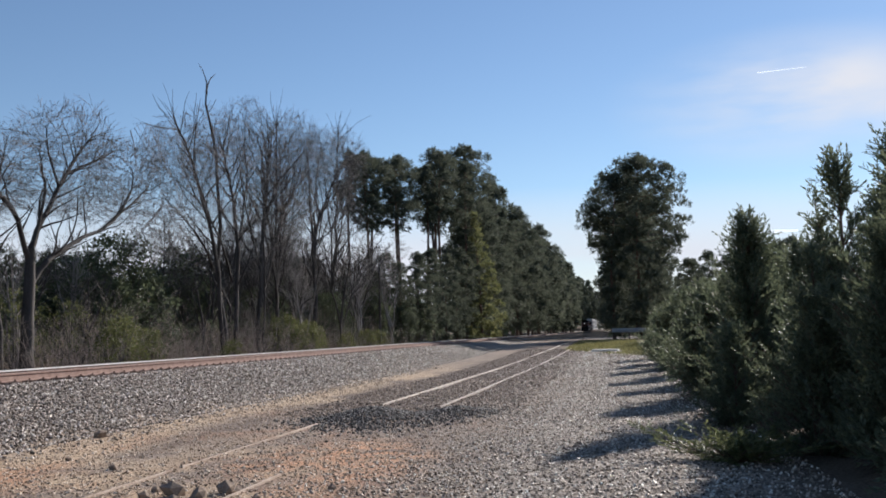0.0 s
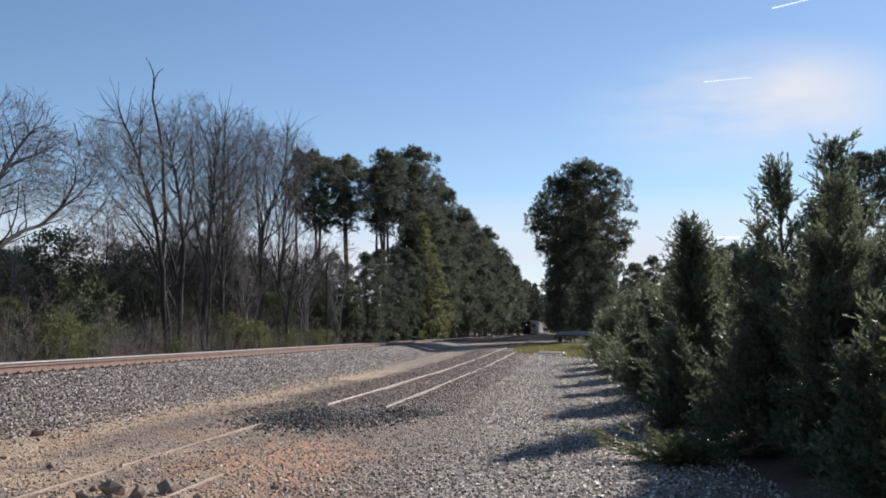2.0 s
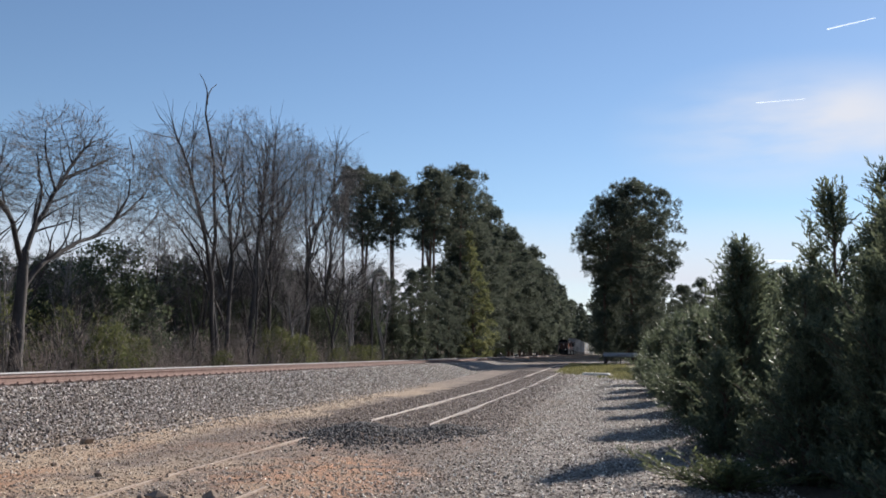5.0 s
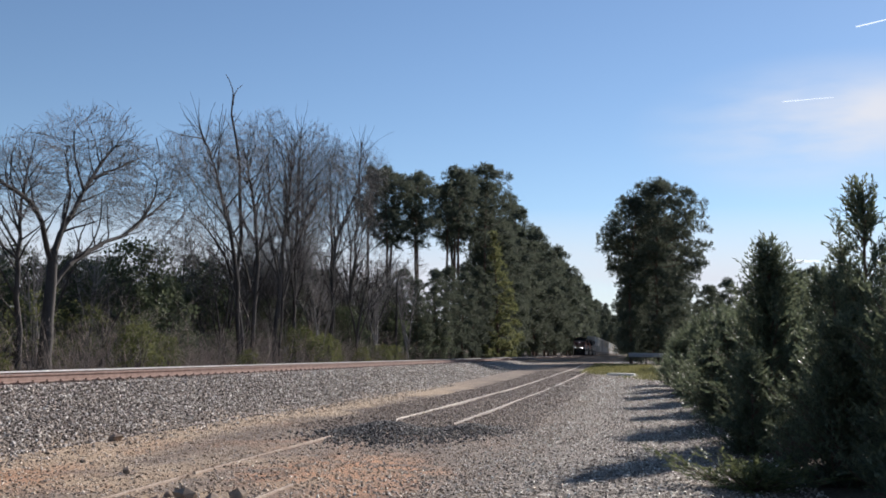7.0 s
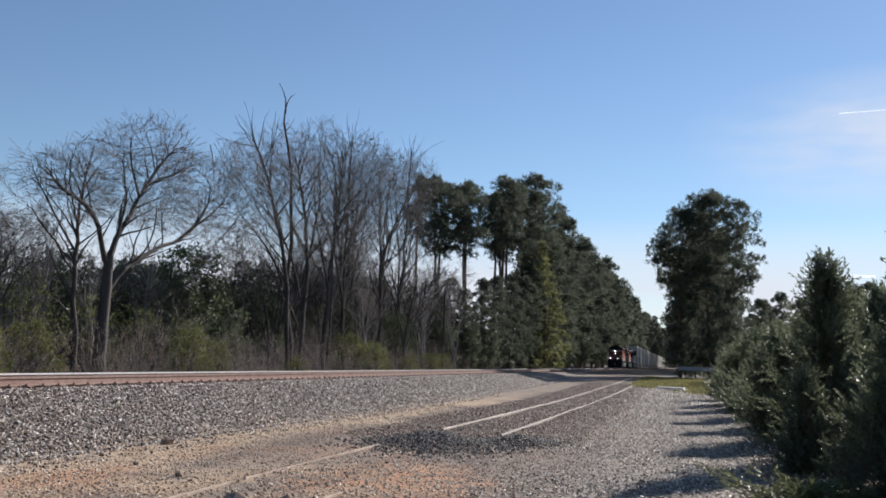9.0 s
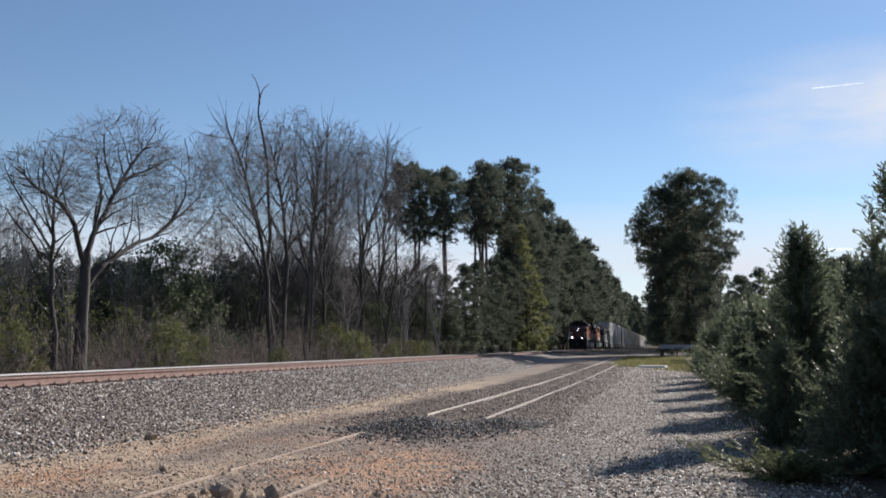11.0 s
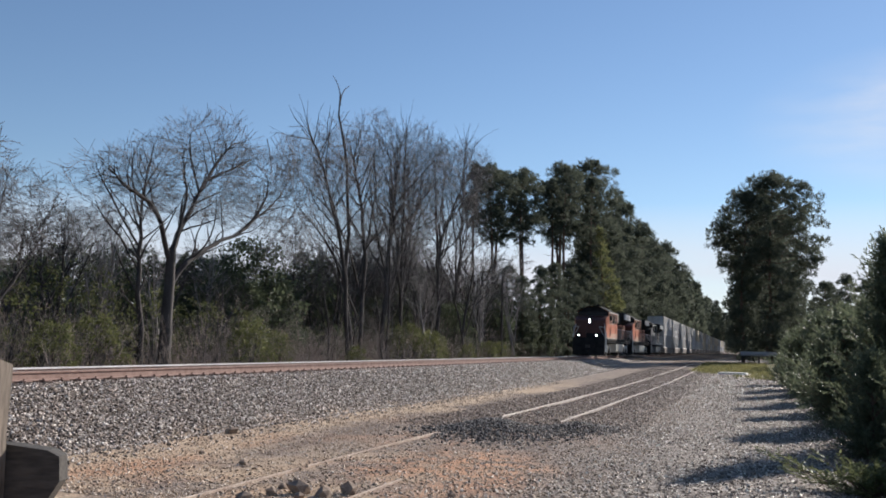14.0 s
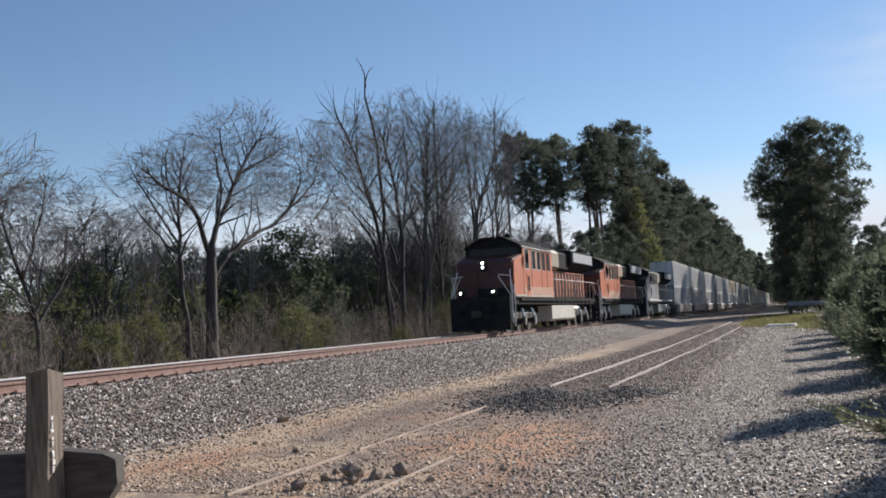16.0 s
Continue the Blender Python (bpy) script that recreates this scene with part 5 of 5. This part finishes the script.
def loco(label, main, nose_mat, lower, lights, cab_panel):
    """A six-axle road engine, front at y = 0, running toward -y, z = 0 at the rail tops."""
    t = thing("locomotive", label, "locomotive", None, "engines of the train")
    part("underframe", Build().box(-1.45, 1.45, 0.9, 21.4, 1.28, 1.62, 0.04).box(-0.6, 0.6, 0.5, 21.8, 0.85, 1.28, 0.05), LOCO_BLACK, t)
    part("walkway", Build().box(-1.53, 1.53, 1.5, 20.9, 1.62, 1.68, 0.02), lower, t)
    sill = part("side_sill", Build().box(1.47, 1.54, 2.6, 20.0, 1.47, 1.62, 0.02).box(-1.54, -1.47, 2.6, 20.0, 1.47, 1.62, 0.02), lower, t)
    # front: pilot, plough, steps
    pilot = part("pilot", Build().box(-1.50, 1.50, 0.62, 0.92, 0.55, 1.72, 0.06, "x"), LOCO_BLACK, t)
    part("plough", Build().prism([(-1.48, 0.62), (0, 0.18), (1.48, 0.62), (1.48, 0.72), (0, 0.45), (-1.48, 0.72)], 0.12, 0.86, "z"), LOCO_BLACK, pilot)
    part("coupler", Build().box(-0.14, 0.14, -0.05, 0.65, 0.78, 1.02, 0.03).box(-0.2, 0.2, -0.12, 0.1, 0.76, 1.06, 0.05), GRIME, t)
    for sx in (-1, 1):
        st = Build()
        for k in range(4):
            st.box(sx * 1.54, sx * 1.12, 0.95, 1.45, 0.35 + k * 0.36, 0.40 + k * 0.36)
        st.box(sx * 1.10, sx * 1.14, 0.9, 1.5, 0.3, 1.62)
        part("front_steps", st, LOCO_BLACK, t)
        st = Build()
        for k in range(4):
            st.box(sx * 1.54, sx * 1.12, 20.9, 21.4, 0.35 + k * 0.36, 0.40 + k * 0.36)
        st.box(sx * 1.10, sx * 1.14, 20.85, 21.45, 0.3, 1.62)
        part("rear_steps", st, LOCO_BLACK, t)
        h = Build().path([(sx * 1.52, 1.5, 0.45), (sx * 1.52, 1.46, 1.75), (sx * 1.47, 0.98, 2.7), (sx * 0.9, 0.95, 2.78)], 0.022)
        h.path([(sx * 1.52, 0.95, 0.5), (sx * 1.5, 0.93, 1.75), (sx * 0.95, 0.72, 2.7)], 0.02)
        part("grab_rail", h, RAILING, t)
    # nose
    side_n = [(1.55, 1.66), (3.45, 1.66), (3.45, 3.88), (2.9, 3.80), (1.85, 3.58), (1.60, 3.40)]
    n = Build()
    k = len(side_n)
    vs = [(-1.47 + 0.06 * (i in (0, 5, 4)), y, z) for i, (y, z) in enumerate(side_n)] + [(1.47 - 0.06 * (i in (0, 5, 4)), y, z) for i, (y, z) in enumerate(side_n)]
    n.add(vs, [(i, (i + 1) % k, k + (i + 1) % k, k + i) for i in range(k)] + [tuple(range(k))[::-1], tuple(range(k, 2 * k))])
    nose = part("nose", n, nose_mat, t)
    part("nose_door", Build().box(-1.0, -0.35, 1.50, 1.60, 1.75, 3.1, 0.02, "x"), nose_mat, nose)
    for sx in (-1, 1):
        part("nose_side", Build().prism([(1.66, 1.70), (3.40, 1.70), (3.40, 3.80), (2.9, 3.74), (1.95, 3.54), (1.70, 3.36)], sx * 1.44, sx * 1.485, "x"), main, nose, "orange side of the nose")
        part("nose_rail", Build().path([(sx * 1.35, 1.52, 3.0), (sx * 1.35, 1.44, 2.95), (sx * 1.50, 1.0, 1.95)], 0.028).rod((sx * 1.53, 1.0, 0.4), (sx * 1.53, 1.0, 2.0), 0.028).rod((sx * 1.53, 1.47, 0.4), (sx * 1.53, 1.47, 2.3), 0.028), RAILING, nose, "white grab rail")
    part("nose_mask", Build().box(-1.36, 1.36, 1.545, 1.60, 1.68, 2.15, 0.02, "x"), LOCO_BLACK, nose, "black lower front")
    part("nose_walk", Build().box(-1.45, 1.45, 0.92, 1.55, 1.64, 1.70, 0.01), LOCO_BLACK, nose)
    # cab
    cabp = [(-1.50, 1.66), (1.50, 1.66), (1.50, 4.18), (1.44, 4.27), (0.55, 4.72), (-0.55, 4.72), (-1.44, 4.27), (-1.50, 4.18)]
    cab = part("cab", Build().prism(cabp, 3.35, 6.9), main, t)
    roofp = [(1.54, 4.2), (1.47, 4.31), (0.56, 4.775), (-0.56, 4.775), (-1.47, 4.31), (-1.54, 4.2), (-1.505, 4.2), (-1.44, 4.275), (-0.55, 4.73), (0.55, 4.73), (1.44, 4.275), (1.505, 4.2)]
    part("cab_roof", Build().prism(roofp, 3.05, 9.42), LOCO_BLACK, cab, "dark cab roof with a short overhang")
    # white strips that paint the sun's highlight on the roof edges
    for sx in (-1, 1):
        part("roof_edge_highlight", Build().box(sx * 1.535, sx * 1.56, 3.05, 9.42, 4.19, 4.235), RAILING, cab, "pale strip painting the highlight along the roof edge")
    for x0, x1 in ((-1.28, -0.68), (-0.6, -0.03), (0.03, 0.6), (0.68, 1.28)):
        part("windscreen", Build().box(x0, x1, 3.31, 3.37, 3.78, 4.24, 0.03, "x"), GLASS, cab)
    part("windscreen_frame", Build().prism([(-1.49, 3.6), (1.49, 3.6), (1.49, 4.18), (1.43, 4.26), (0.55, 4.71), (-0.55, 4.71), (-1.43, 4.26), (-1.49, 4.18)], 3.325, 3.345), LOCO_BLACK, cab)
    for sx in (-1, 1):
        for y0, y1 in ((3.75, 4.4), (5.1, 5.75), (6.1, 6.75)):
            part("side_window", Build().box(sx * 1.485, sx * 1.515, y0, y1, 3.15, 4.1, 0.03, "x"), GLASS, cab)
            part("window_frame", Build().box(sx * 1.483, sx * 1.508, y0 - 0.09, y1 + 0.09, 3.08, 4.17, 0.03, "x"), cab_panel, cab)
        for y0 in (7.15, 8.2):
            part("equipment_louvre", Build().box(sx * 1.485, sx * 1.515, y0, y0 + 0.7, 3.15, 4.1, 0.03, "x"), LOCO_BLACK, cab)
        part("cab_door", Build().box(sx * 1.49, sx * 1.525, 3.9, 4.5, 1.75, 2.9, 0.02, "x"), main, cab)
        part("door_window", Build().box(sx * 1.5, sx * 1.532, 4.05, 4.35, 2.0, 2.75, 0.02, "x"), GLASS, cab)
        part("side_stripe", Build().box(sx * 1.50, sx * 1.512, 1.75, 9.3, 1.70, 1.80), TAN if main is ORANGE else LOCO_GREY, cab, "pale stripe along the sill")
        part("lower_panel", Build().box(sx * 1.499, sx * 1.509, 3.4, 9.35, 1.82, 2.22), DUSTY if main is ORANGE else LOCO_GREY, cab, "dust-faded lower side")
        for y0 in (4.9, 6.95, 8.1):
            part("panel_seam", Build().box(sx * 1.5, sx * 1.5115, y0, y0 + 0.035, 2.22, 4.15), LOCO_BLACK, cab)
        part("mirror", Build().box(sx * 1.56, sx * 1.72, 3.6, 3.66, 3.4, 3.85, 0.01), LOCO_BLACK, cab)
    part("horn", Build().rod((0.3, 5.4, 4.95), (0.3, 4.9, 4.95), 0.05, 8, 0.12).rod((0.1, 5.4, 4.9), (0.1, 4.95, 4.9), 0.04, 8, 0.1).rod((0.2, 5.4, 4.72), (0.2, 5.4, 4.95), 0.03), LOCO_BLACK, cab)
    part("antenna", Build().box(-0.5, 0.1, 4.2, 4.5, 4.76, 4.84).rod((-0.7, 4.6, 4.7), (-0.7, 4.6, 5.1), 0.015), LOCO_BLACK, cab)
    # equipment cabin, long hood, radiators
    part("equipment_cabin", Build().prism(cabp, 6.9, 9.4), main, t)
    part("blower_housing", Build().box(-1.38, 1.38, 9.4, 11.6, 3.28, 4.42, 0.18), TAN_DULL, t, "sooty cream housing")
    part("dynamic_brake_housing", Build().box(-1.2, 1.2, 11.6, 14.8, 3.28, 4.46, 0.16), LOCO_BLACK, t)
    hood = part("hood", Build().box(-0.98, 0.98, 9.4, 20.2, 1.66, 3.3, 0.03), main, t)
    part("hood_top", Build().box(-1.0, 1.0, 12.8, 20.2, 3.3, 4.52, 0.2), LOCO_BLACK, t)
    for y in np.arange(9.7, 19.6, 0.83):
        for sx in (-1, 1):
            part("hood_door", Build().box(sx * 0.975, sx * 1.02, y, y + 0.30, 1.8, 3.15, 0.02, "x"), main, hood)
        part("door_gap", Build().box(-1.03, 1.03, y + 0.31, y + 0.82, 1.72, 3.22), LOCO_BLACK, hood)
    rad = part("radiator_housing", Build().prism([(-0.95, 3.45), (0.95, 3.45), (1.47, 3.85), (1.47, 4.52), (1.3, 4.62), (-1.3, 4.62), (-1.47, 4.52), (-1.47, 3.85)], 14.8, 21.0), LOCO_BLACK, t)
    for sx in (-1, 1):
        part("grille", Build().box(sx * 1.46, sx * 1.485, 15.2, 20.85, 3.90, 4.48), GRILLE, rad, "pale slatted grille")
    part("exhaust_stack", Build().box(-0.35, 0.35, 13.6, 14.6, 4.5, 4.72, 0.05), LOCO_BLACK, t)
    part("fan", Build().rod((0, 17.3, 4.60), (0, 17.3, 4.68), 0.7, 18).rod((0, 19.2, 4.60), (0, 19.2, 4.68), 0.7, 18), GRIME, rad)
    # tank and running gear
    part("fuel_tank", Build().prism([(-1.42, 1.24), (-1.42, 0.5), (-1.25, 0.38), (1.25, 0.38), (1.42, 0.5), (1.42, 1.24)], 9.2, 14.9), lower if main is not ORANGE else SILVER, t, "pale fuel tank")
    part("air_reservoir", Build().rod((1.2, 15.0, 1.05), (1.2, 16.4, 1.05), 0.17, 12), BRIGHT, t)
    for y0 in (2.1, 15.5):
        tr = Build()
        for sx in (-1, 1):
            tr.box(sx * 0.98, sx * 1.14, y0 - 0.3, y0 + 4.6, 0.58, 0.92, 0.05)
            for q in range(3):
                tr.box(sx * 0.95, sx * 1.22, y0 + q * 1.95 + 0.0, y0 + q * 1.95 + 0.42, 0.35, 0.8, 0.06)
        tr.box(-0.95, 0.95, y0 + 0.8, y0 + 1.3, 0.55, 1.1).box(-0.95, 0.95, y0 + 2.8, y0 + 3.3, 0.55, 1.1)
        truck = part("truck", tr, GRIME, t)
        for q in range(3):
            for sx in (-1, 1):
                yb = y0 + q * 1.95 + 0.21
                part("axle_box", Build().rod((sx * 1.22, yb, 0.55), (sx * 1.27, yb, 0.55), 0.15, 12).box(sx * 1.22, sx * 1.26, yb - 0.09, yb + 0.09, 0.28, 0.5), BRIGHT, truck, "worn bright bearing cover")
                part("brake_cylinder", Build().rod((sx * 1.2, yb - 0.56, 1.12), (sx * 1.3, yb - 0.56, 0.72), 0.07, 8), BRIGHT, truck)
        for q in range(3):
            w = part("wheelset", WHEEL_MESH, None, t, at=pose(0, y0 + q * 1.95 + 0.21, 0.53))
            spinning.append((w, 0, y0 + q * 1.95 + 0.21, 0.53))
    # handrails
    for sx in (-1, 1):
        for y in np.arange(9.6, 20.8, 1.1):
            part("handrail_post", Build().rod((sx * 1.5, y, 1.4), (sx * 1.5, y, 2.72), 0.014, 6), RAILING, t)
        part("handrail", Build().path([(sx * 1.5, 9.5, 2.72), (sx * 1.5, 20.9, 2.72), (sx * 1.45, 21.5, 1.9)], 0.022), RAILING, t)
    for x in (-0.87, 0.76):
        lamp = part("ditch_light", Build().box(x - 0.15, x + 0.15, 0.42, 0.75, 1.80, 2.10, 0.04), LOCO_BLACK, t)
        part("lens", Build().rod((x, 0.40, 1.95), (x, 0.44, 1.95), 0.045, 16), HEADLAMP if lights else GLASS, lamp)
    hl = part("headlight", Build().box(-0.2, 0.14, 1.46, 1.62, 3.0, 3.56, 0.04, "x"), LOCO_BLACK, t)
    for z in (3.18, 3.41):
        part("lens", Build().rod((-0.03, 1.44, z), (-0.03, 1.47, z), 0.042, 16), HEADLAMP if lights else GLASS, hl)
    return t


def container_mesh(name, length, material):
    """Corrugated side walls, flat roof, corner posts."""
    w, pts, y = 1.29, [], 0.12
    pts.append((w, 0.0))
    while y < length - 0.3:
        pts += [(w, y), (w - 0.03, y + 0.05), (w - 0.03, y + 0.15), (w, y + 0.2)]
        y += 0.34
    pts.append((w, length))
    pts += [(-x, yy) for x, yy in reversed(pts)]
    b = Build().prism(pts, 0.12, 2.78, "z")
    for sx in (-1, 1):
        for y0 in (0.0, length - 0.14):
            b.box(sx * 1.16, sx * 1.30, y0, y0 + 0.14, 0, 2.9)
        b.box(sx * 1.2, sx * 1.30, 0.0, length, 0.0, 0.14).box(sx * 1.2, sx * 1.30, 0.0, length, 2.76, 2.9)
    b.box(-1.2, 1.2, 0.05, length - 0.05, 2.78, 2.86)
    b.box(-1.2, 1.2, 0.01, 0.06, 0.1, 2.8)
    return b.mesh(name, material)


BOX_PAINTS = [surface("container_paint_" + k, d, li, 1.1, 0.55, 0, 0.05, 9, stretch=(2, 2, 0.22)) for k, d, li in (
    ("white", (0.40, 0.385, 0.36), (0.78, 0.77, 0.75)), ("grey", (0.25, 0.245, 0.24), (0.54, 0.54, 0.53)), ("cream", (0.40, 0.34, 0.25), (0.70, 0.63, 0.49)), ("slate", (0.24, 0.26, 0.29), (0.36, 0.38, 0.41)), ("rust", (0.26, 0.11, 0.07), (0.37, 0.17, 0.11)))]
BOX_WORDS = ("white", "pale grey", "cream", "slate blue", "rust red")
BOX_MESHES = [container_mesh("container_body", 16.15, m) for m in BOX_PAINTS]
CAR_PAINT = surface("well_car_paint", (0.13, 0.105, 0.09), (0.27, 0.235, 0.21), 2, 0.6, 0, 0.05, 20)


def well_car():
    c = thing("well_car", "low double-stack well car, grimy grey-brown steel", "freight car", None, "freight cars of the train")
    for sx in (-1, 1):
        part("side_sill", Build().prism([(sx * 1.33, 0.28), (sx * 1.46, 0.28), (sx * 1.46, 1.15), (sx * 1.40, 1.22), (sx * 1.33, 1.22)], 1.75, 18.45), CAR_PAINT, c)
    part("floor", Build().box(-1.32, 1.32, 1.75, 18.45, 0.24, 0.33), CAR_PAINT, c)
    for y0, y1 in ((0.0, 1.75), (18.45, 20.15)):
        part("end_platform", Build().box(-1.4, 1.4, y0 + 0.15, y1, 0.95, 1.18, 0.04).box(-0.3, 0.3, y0, y1, 0.75, 0.98), CAR_PAINT, c)
    for y0 in (1.0, 19.1):
        tr = Build()
        for sx in (-1, 1):
            tr.box(sx * 0.93, sx * 1.08, y0 - 1.0, y0 + 1.0, 0.35, 0.68, 0.06)
        truck = part("truck", tr.box(-0.95, 0.95, y0 - 0.2, y0 + 0.2, 0.4, 0.9), GRIME, c)
        for q in (-0.88, 0.88):
            part("wheelset", SMALL_MESH, None, truck, at=pose(0, y0 + q, 0.42))
    return c


LEAD = loco("orange and black road locomotive, headlights lit", ORANGE, NOSE_SHADED, LOCO_BLACK, True, TAN)
SECOND = loco("orange and black road locomotive, coupled second", ORANGE, NOSE_SHADED, LOCO_BLACK, False, TAN)
THIRD = loco("grey and black road locomotive, coupled third", LOCO_GREY, LOCO_BLACK, LOCO_GREY, False, LOCO_GREY)
train = [(LEAD, 0.0, 0.0), (SECOND, 21.8, 0.0), (THIRD, 43.8, 0.0)]
first_car = well_car()
box_rng = random.Random(4)
for k in range(21):
    y = 66.2 + k * 20.3
    train.append((first_car if k == 0 else copy_thing(first_car, pose(0, 0, 0)), y, 0.0))
    for level in (0, 1):
        c = box_rng.choice([0, 0, 1, 1, 2, 2, 0, 3] if k > 3 else [1, 0, 0])
        box = tagged(new("container", BOX_MESHES[c]), BOX_WORDS[c] + " corrugated shipping container stacked in a well car", "container", "containers on the train")
        train.append((box, y + 2.0, 0.34 + level * 2.92))


# ---- small things of the yard ----
def timber_barrier():
    t = thing("timber_barrier", "weathered wooden post with a rough plank behind it", "fence", pose(-4.70, 5.0, 0, 0, 0, 22))
    rng = np.random.default_rng(8)
    b = Build()
    # square post, top worn uneven, sides a little warped
    rings = []
    for z in np.linspace(-0.3, 1.44, 9):
        j = rng.normal(size=(4, 2)) * 0.004
        rings.append([(x + j[i][0] + 0.012 * (z / 1.4), y + j[i][1], z + (0.02 * rng.normal() if z > 1.4 else 0)) for i, (x, y) in enumerate(((-0.085, -0.085), (0.085, -0.085), (0.085, 0.085), (-0.085, 0.085)))])
    vs = [p for r in rings for p in r]
    b.add(vs, [(k * 4 + i, k * 4 + (i + 1) % 4, k * 4 + 4 + (i + 1) % 4, k * 4 + 4 + i) for k in range(8) for i in range(4)] + [(3, 2, 1, 0), (32, 33, 34, 35)])
    post = part("post", b, POST, t, at=pose(0, 0, 0.02, 0, 0, -13))
    m = Build()
    for k in range(9):
        z = 0.80 + k * 0.042 + rng.uniform(-0.01, 0.01)
        m.box(0.085 + 0.008, 0.0995, -0.052 + rng.normal() * 0.007, -0.030 + rng.normal() * 0.007, z, z + rng.uniform(0.015, 0.042))
    part("paint_mark", m, PAINT_MARK, post, "chipped white paint mark")
    part("plank", Build().prism([(-2.2, 0.42), (0.33, 0.40), (0.36, 0.55), (0.45, 0.70), (0.44, 0.86), (0.36, 0.90), (0.1, 0.935), (-0.6, 0.93), (-2.2, 0.95)], 0.09, 0.26), PLANK, t, "dark rough-sawn plank")
    part("lower_plank", Build().prism([(-2.2, 0.05), (0.30, 0.04), (0.31, 0.36), (-2.2, 0.38)], 0.09, 0.24), PLANK, t)


def rocks():
    rng = np.random.default_rng(21)
    for x, y, s in ((-4.68, 9.55, 0.27), (-4.36, 9.5, 0.2), (-4.18, 9.75, 0.2), (-4.9, 9.35, 0.15), (-4.5, 9.2, 0.14), (-4.95, 8.85, 0.2), (-8.74, 15.1, 0.2), (-8.9, 15.3, 0.12), (-3.7, 9.4, 0.09), (-5.0, 9.8, 0.09), (-7.6, 12.3, 0.1), (-6.4, 11.4, 0.11), (-3.1, 10.1, 0.1)):
        bm = bmesh.new()
        bmesh.ops.create_icosphere(bm, subdivisions=1, radius=s / 2)
        for v in bm.verts:
            v.co *= 1 + 0.9 * noise.noise(v.co * 9 + Vector((x * 7, y * 3, 0)))
            v.co.z *= 0.8
        me = bpy.data.meshes.new("rock")
        bm.to_mesh(me)
        bm.free()
        me.materials.append(ROCK)
        ob = tagged(new("rock", me), "grey-brown rough rock lying in the dirt", "rock", "rocks in the dirt")
        ob.matrix_basis = pose(x, y, float(ground_height(x, y)) + s * 0.2, 0, 0, rng.uniform(0, 360))


def roadside():
    s = thing("concrete_slab", "pale concrete slab lying in the grass", "slab", pose(-0.95, 66.4, float(ground_height(-0.95, 66.4)), 0, 0, -4))
    part("slab", Build().box(-0.9, 0.9, -0.8, 0.8, -0.1, 0.12, 0.03), CONCRETE, s)
    g = thing("guardrail", "galvanized steel guardrail beside the road", "guardrail", pose(0.66, 102.6, float(ground_height(0.66, 102.6)) - 0.22, 0, 0, 2))
    wave = [(0, 0.98), (0.05, 1.04), (0.0, 1.11), (0.05, 1.18), (0.0, 1.22), (0.0, 1.40), (0.02, 1.42), (-0.14, 1.42), (-0.14, 1.4), (-0.02, 1.4), (-0.02, 0.98)]
    part("beam", Build().prism([(-y, z) for y, z in wave], -1.4, 2.2, "x"), GALVANIZED, g)
    for x in (-1.2, 0.4, 2.0):
        part("post", Build().box(x - 0.07, x + 0.07, 0.03, 0.2, -0.4, 1.38, 0.01), GRIME, g)
    # tufts of grass round the slab
    rng = np.random.default_rng(31)
    n = 9000
    x, y = rng.uniform(-3.9, 1.6, n), rng.uniform(56, 98, n)
    keep = (y + 3 * x > 59 + rng.normal(size=n) * 1.2) & ~((np.abs(x + 0.95) < 1.15) & (y > 61.5) & (y < 67.4))
    x, y = x[keep], y[keep]
    p = np.stack([x, y, ground_height(x, y) - 0.01], -1)
    w = np.stack([rng.normal(size=len(x)) * 0.4, rng.normal(size=len(x)) * 0.4, np.ones(len(x))], -1)
    tagged(new("grass", array_mesh("grass", *blades(p, w, rng.uniform(0.08, 0.26, len(x)), np.full(len(x), 0.05), rng), GRASS)), "short green grass with yellow patches", "grass", kind="stuff")


ROCK = surface("rough_rock", (0.15, 0.108, 0.08), (0.36, 0.28, 0.21), 12, 0.9, 0, 0.6, 60)
timber_barrier()
rocks()
roadside()


def contrails():
    # emission stands in for the sunlight that whitens the trails
    vapour = glow("sunlit_vapour_glow", (0.92, 0.95, 1.0), 0.6)
    for a, b, r in (((777.0, 3527.0, 1183.0), (932.0, 3483.0, 1203.0), 2.5), ((540.0, 3641.0, 947.0), (713.0, 3610.0, 949.0), 1.6), ((568.0, 3740.0, 359.0), (671.0, 3723.0, 358.0), 6.0)):
        ob = tagged(new("contrail", Build().rod(a, b, r, 8, r * 0.5).mesh("contrail", vapour)), "thin white contrail high in the sky", "contrail", kind="structure")


contrails()


# ---- everything that moves: the train rolls toward the camera at an even speed ----
SPEED, FRONT_AT_END = 22.715, 42.66


def motions():
    times = sorted({0.0, 0.1, 0.2, 15.8, 15.9, 16.0, *[k * 0.5 for k in range(33)]})
    for ob, back, up in train:
        walk(ob, [(t, pose(TRACK_X, FRONT_AT_END + (16.0 - t) * SPEED + back, RAIL_Z + 0.003 + up)) for t in times])
    turn = math.degrees(SPEED / 0.53) / FPS
    for w, x, y, z in spinning[:6]:
        walk(w, [(k / FPS, pose(x, y, z, k * turn)) for k in range(16 * FPS + 1)])


motions()
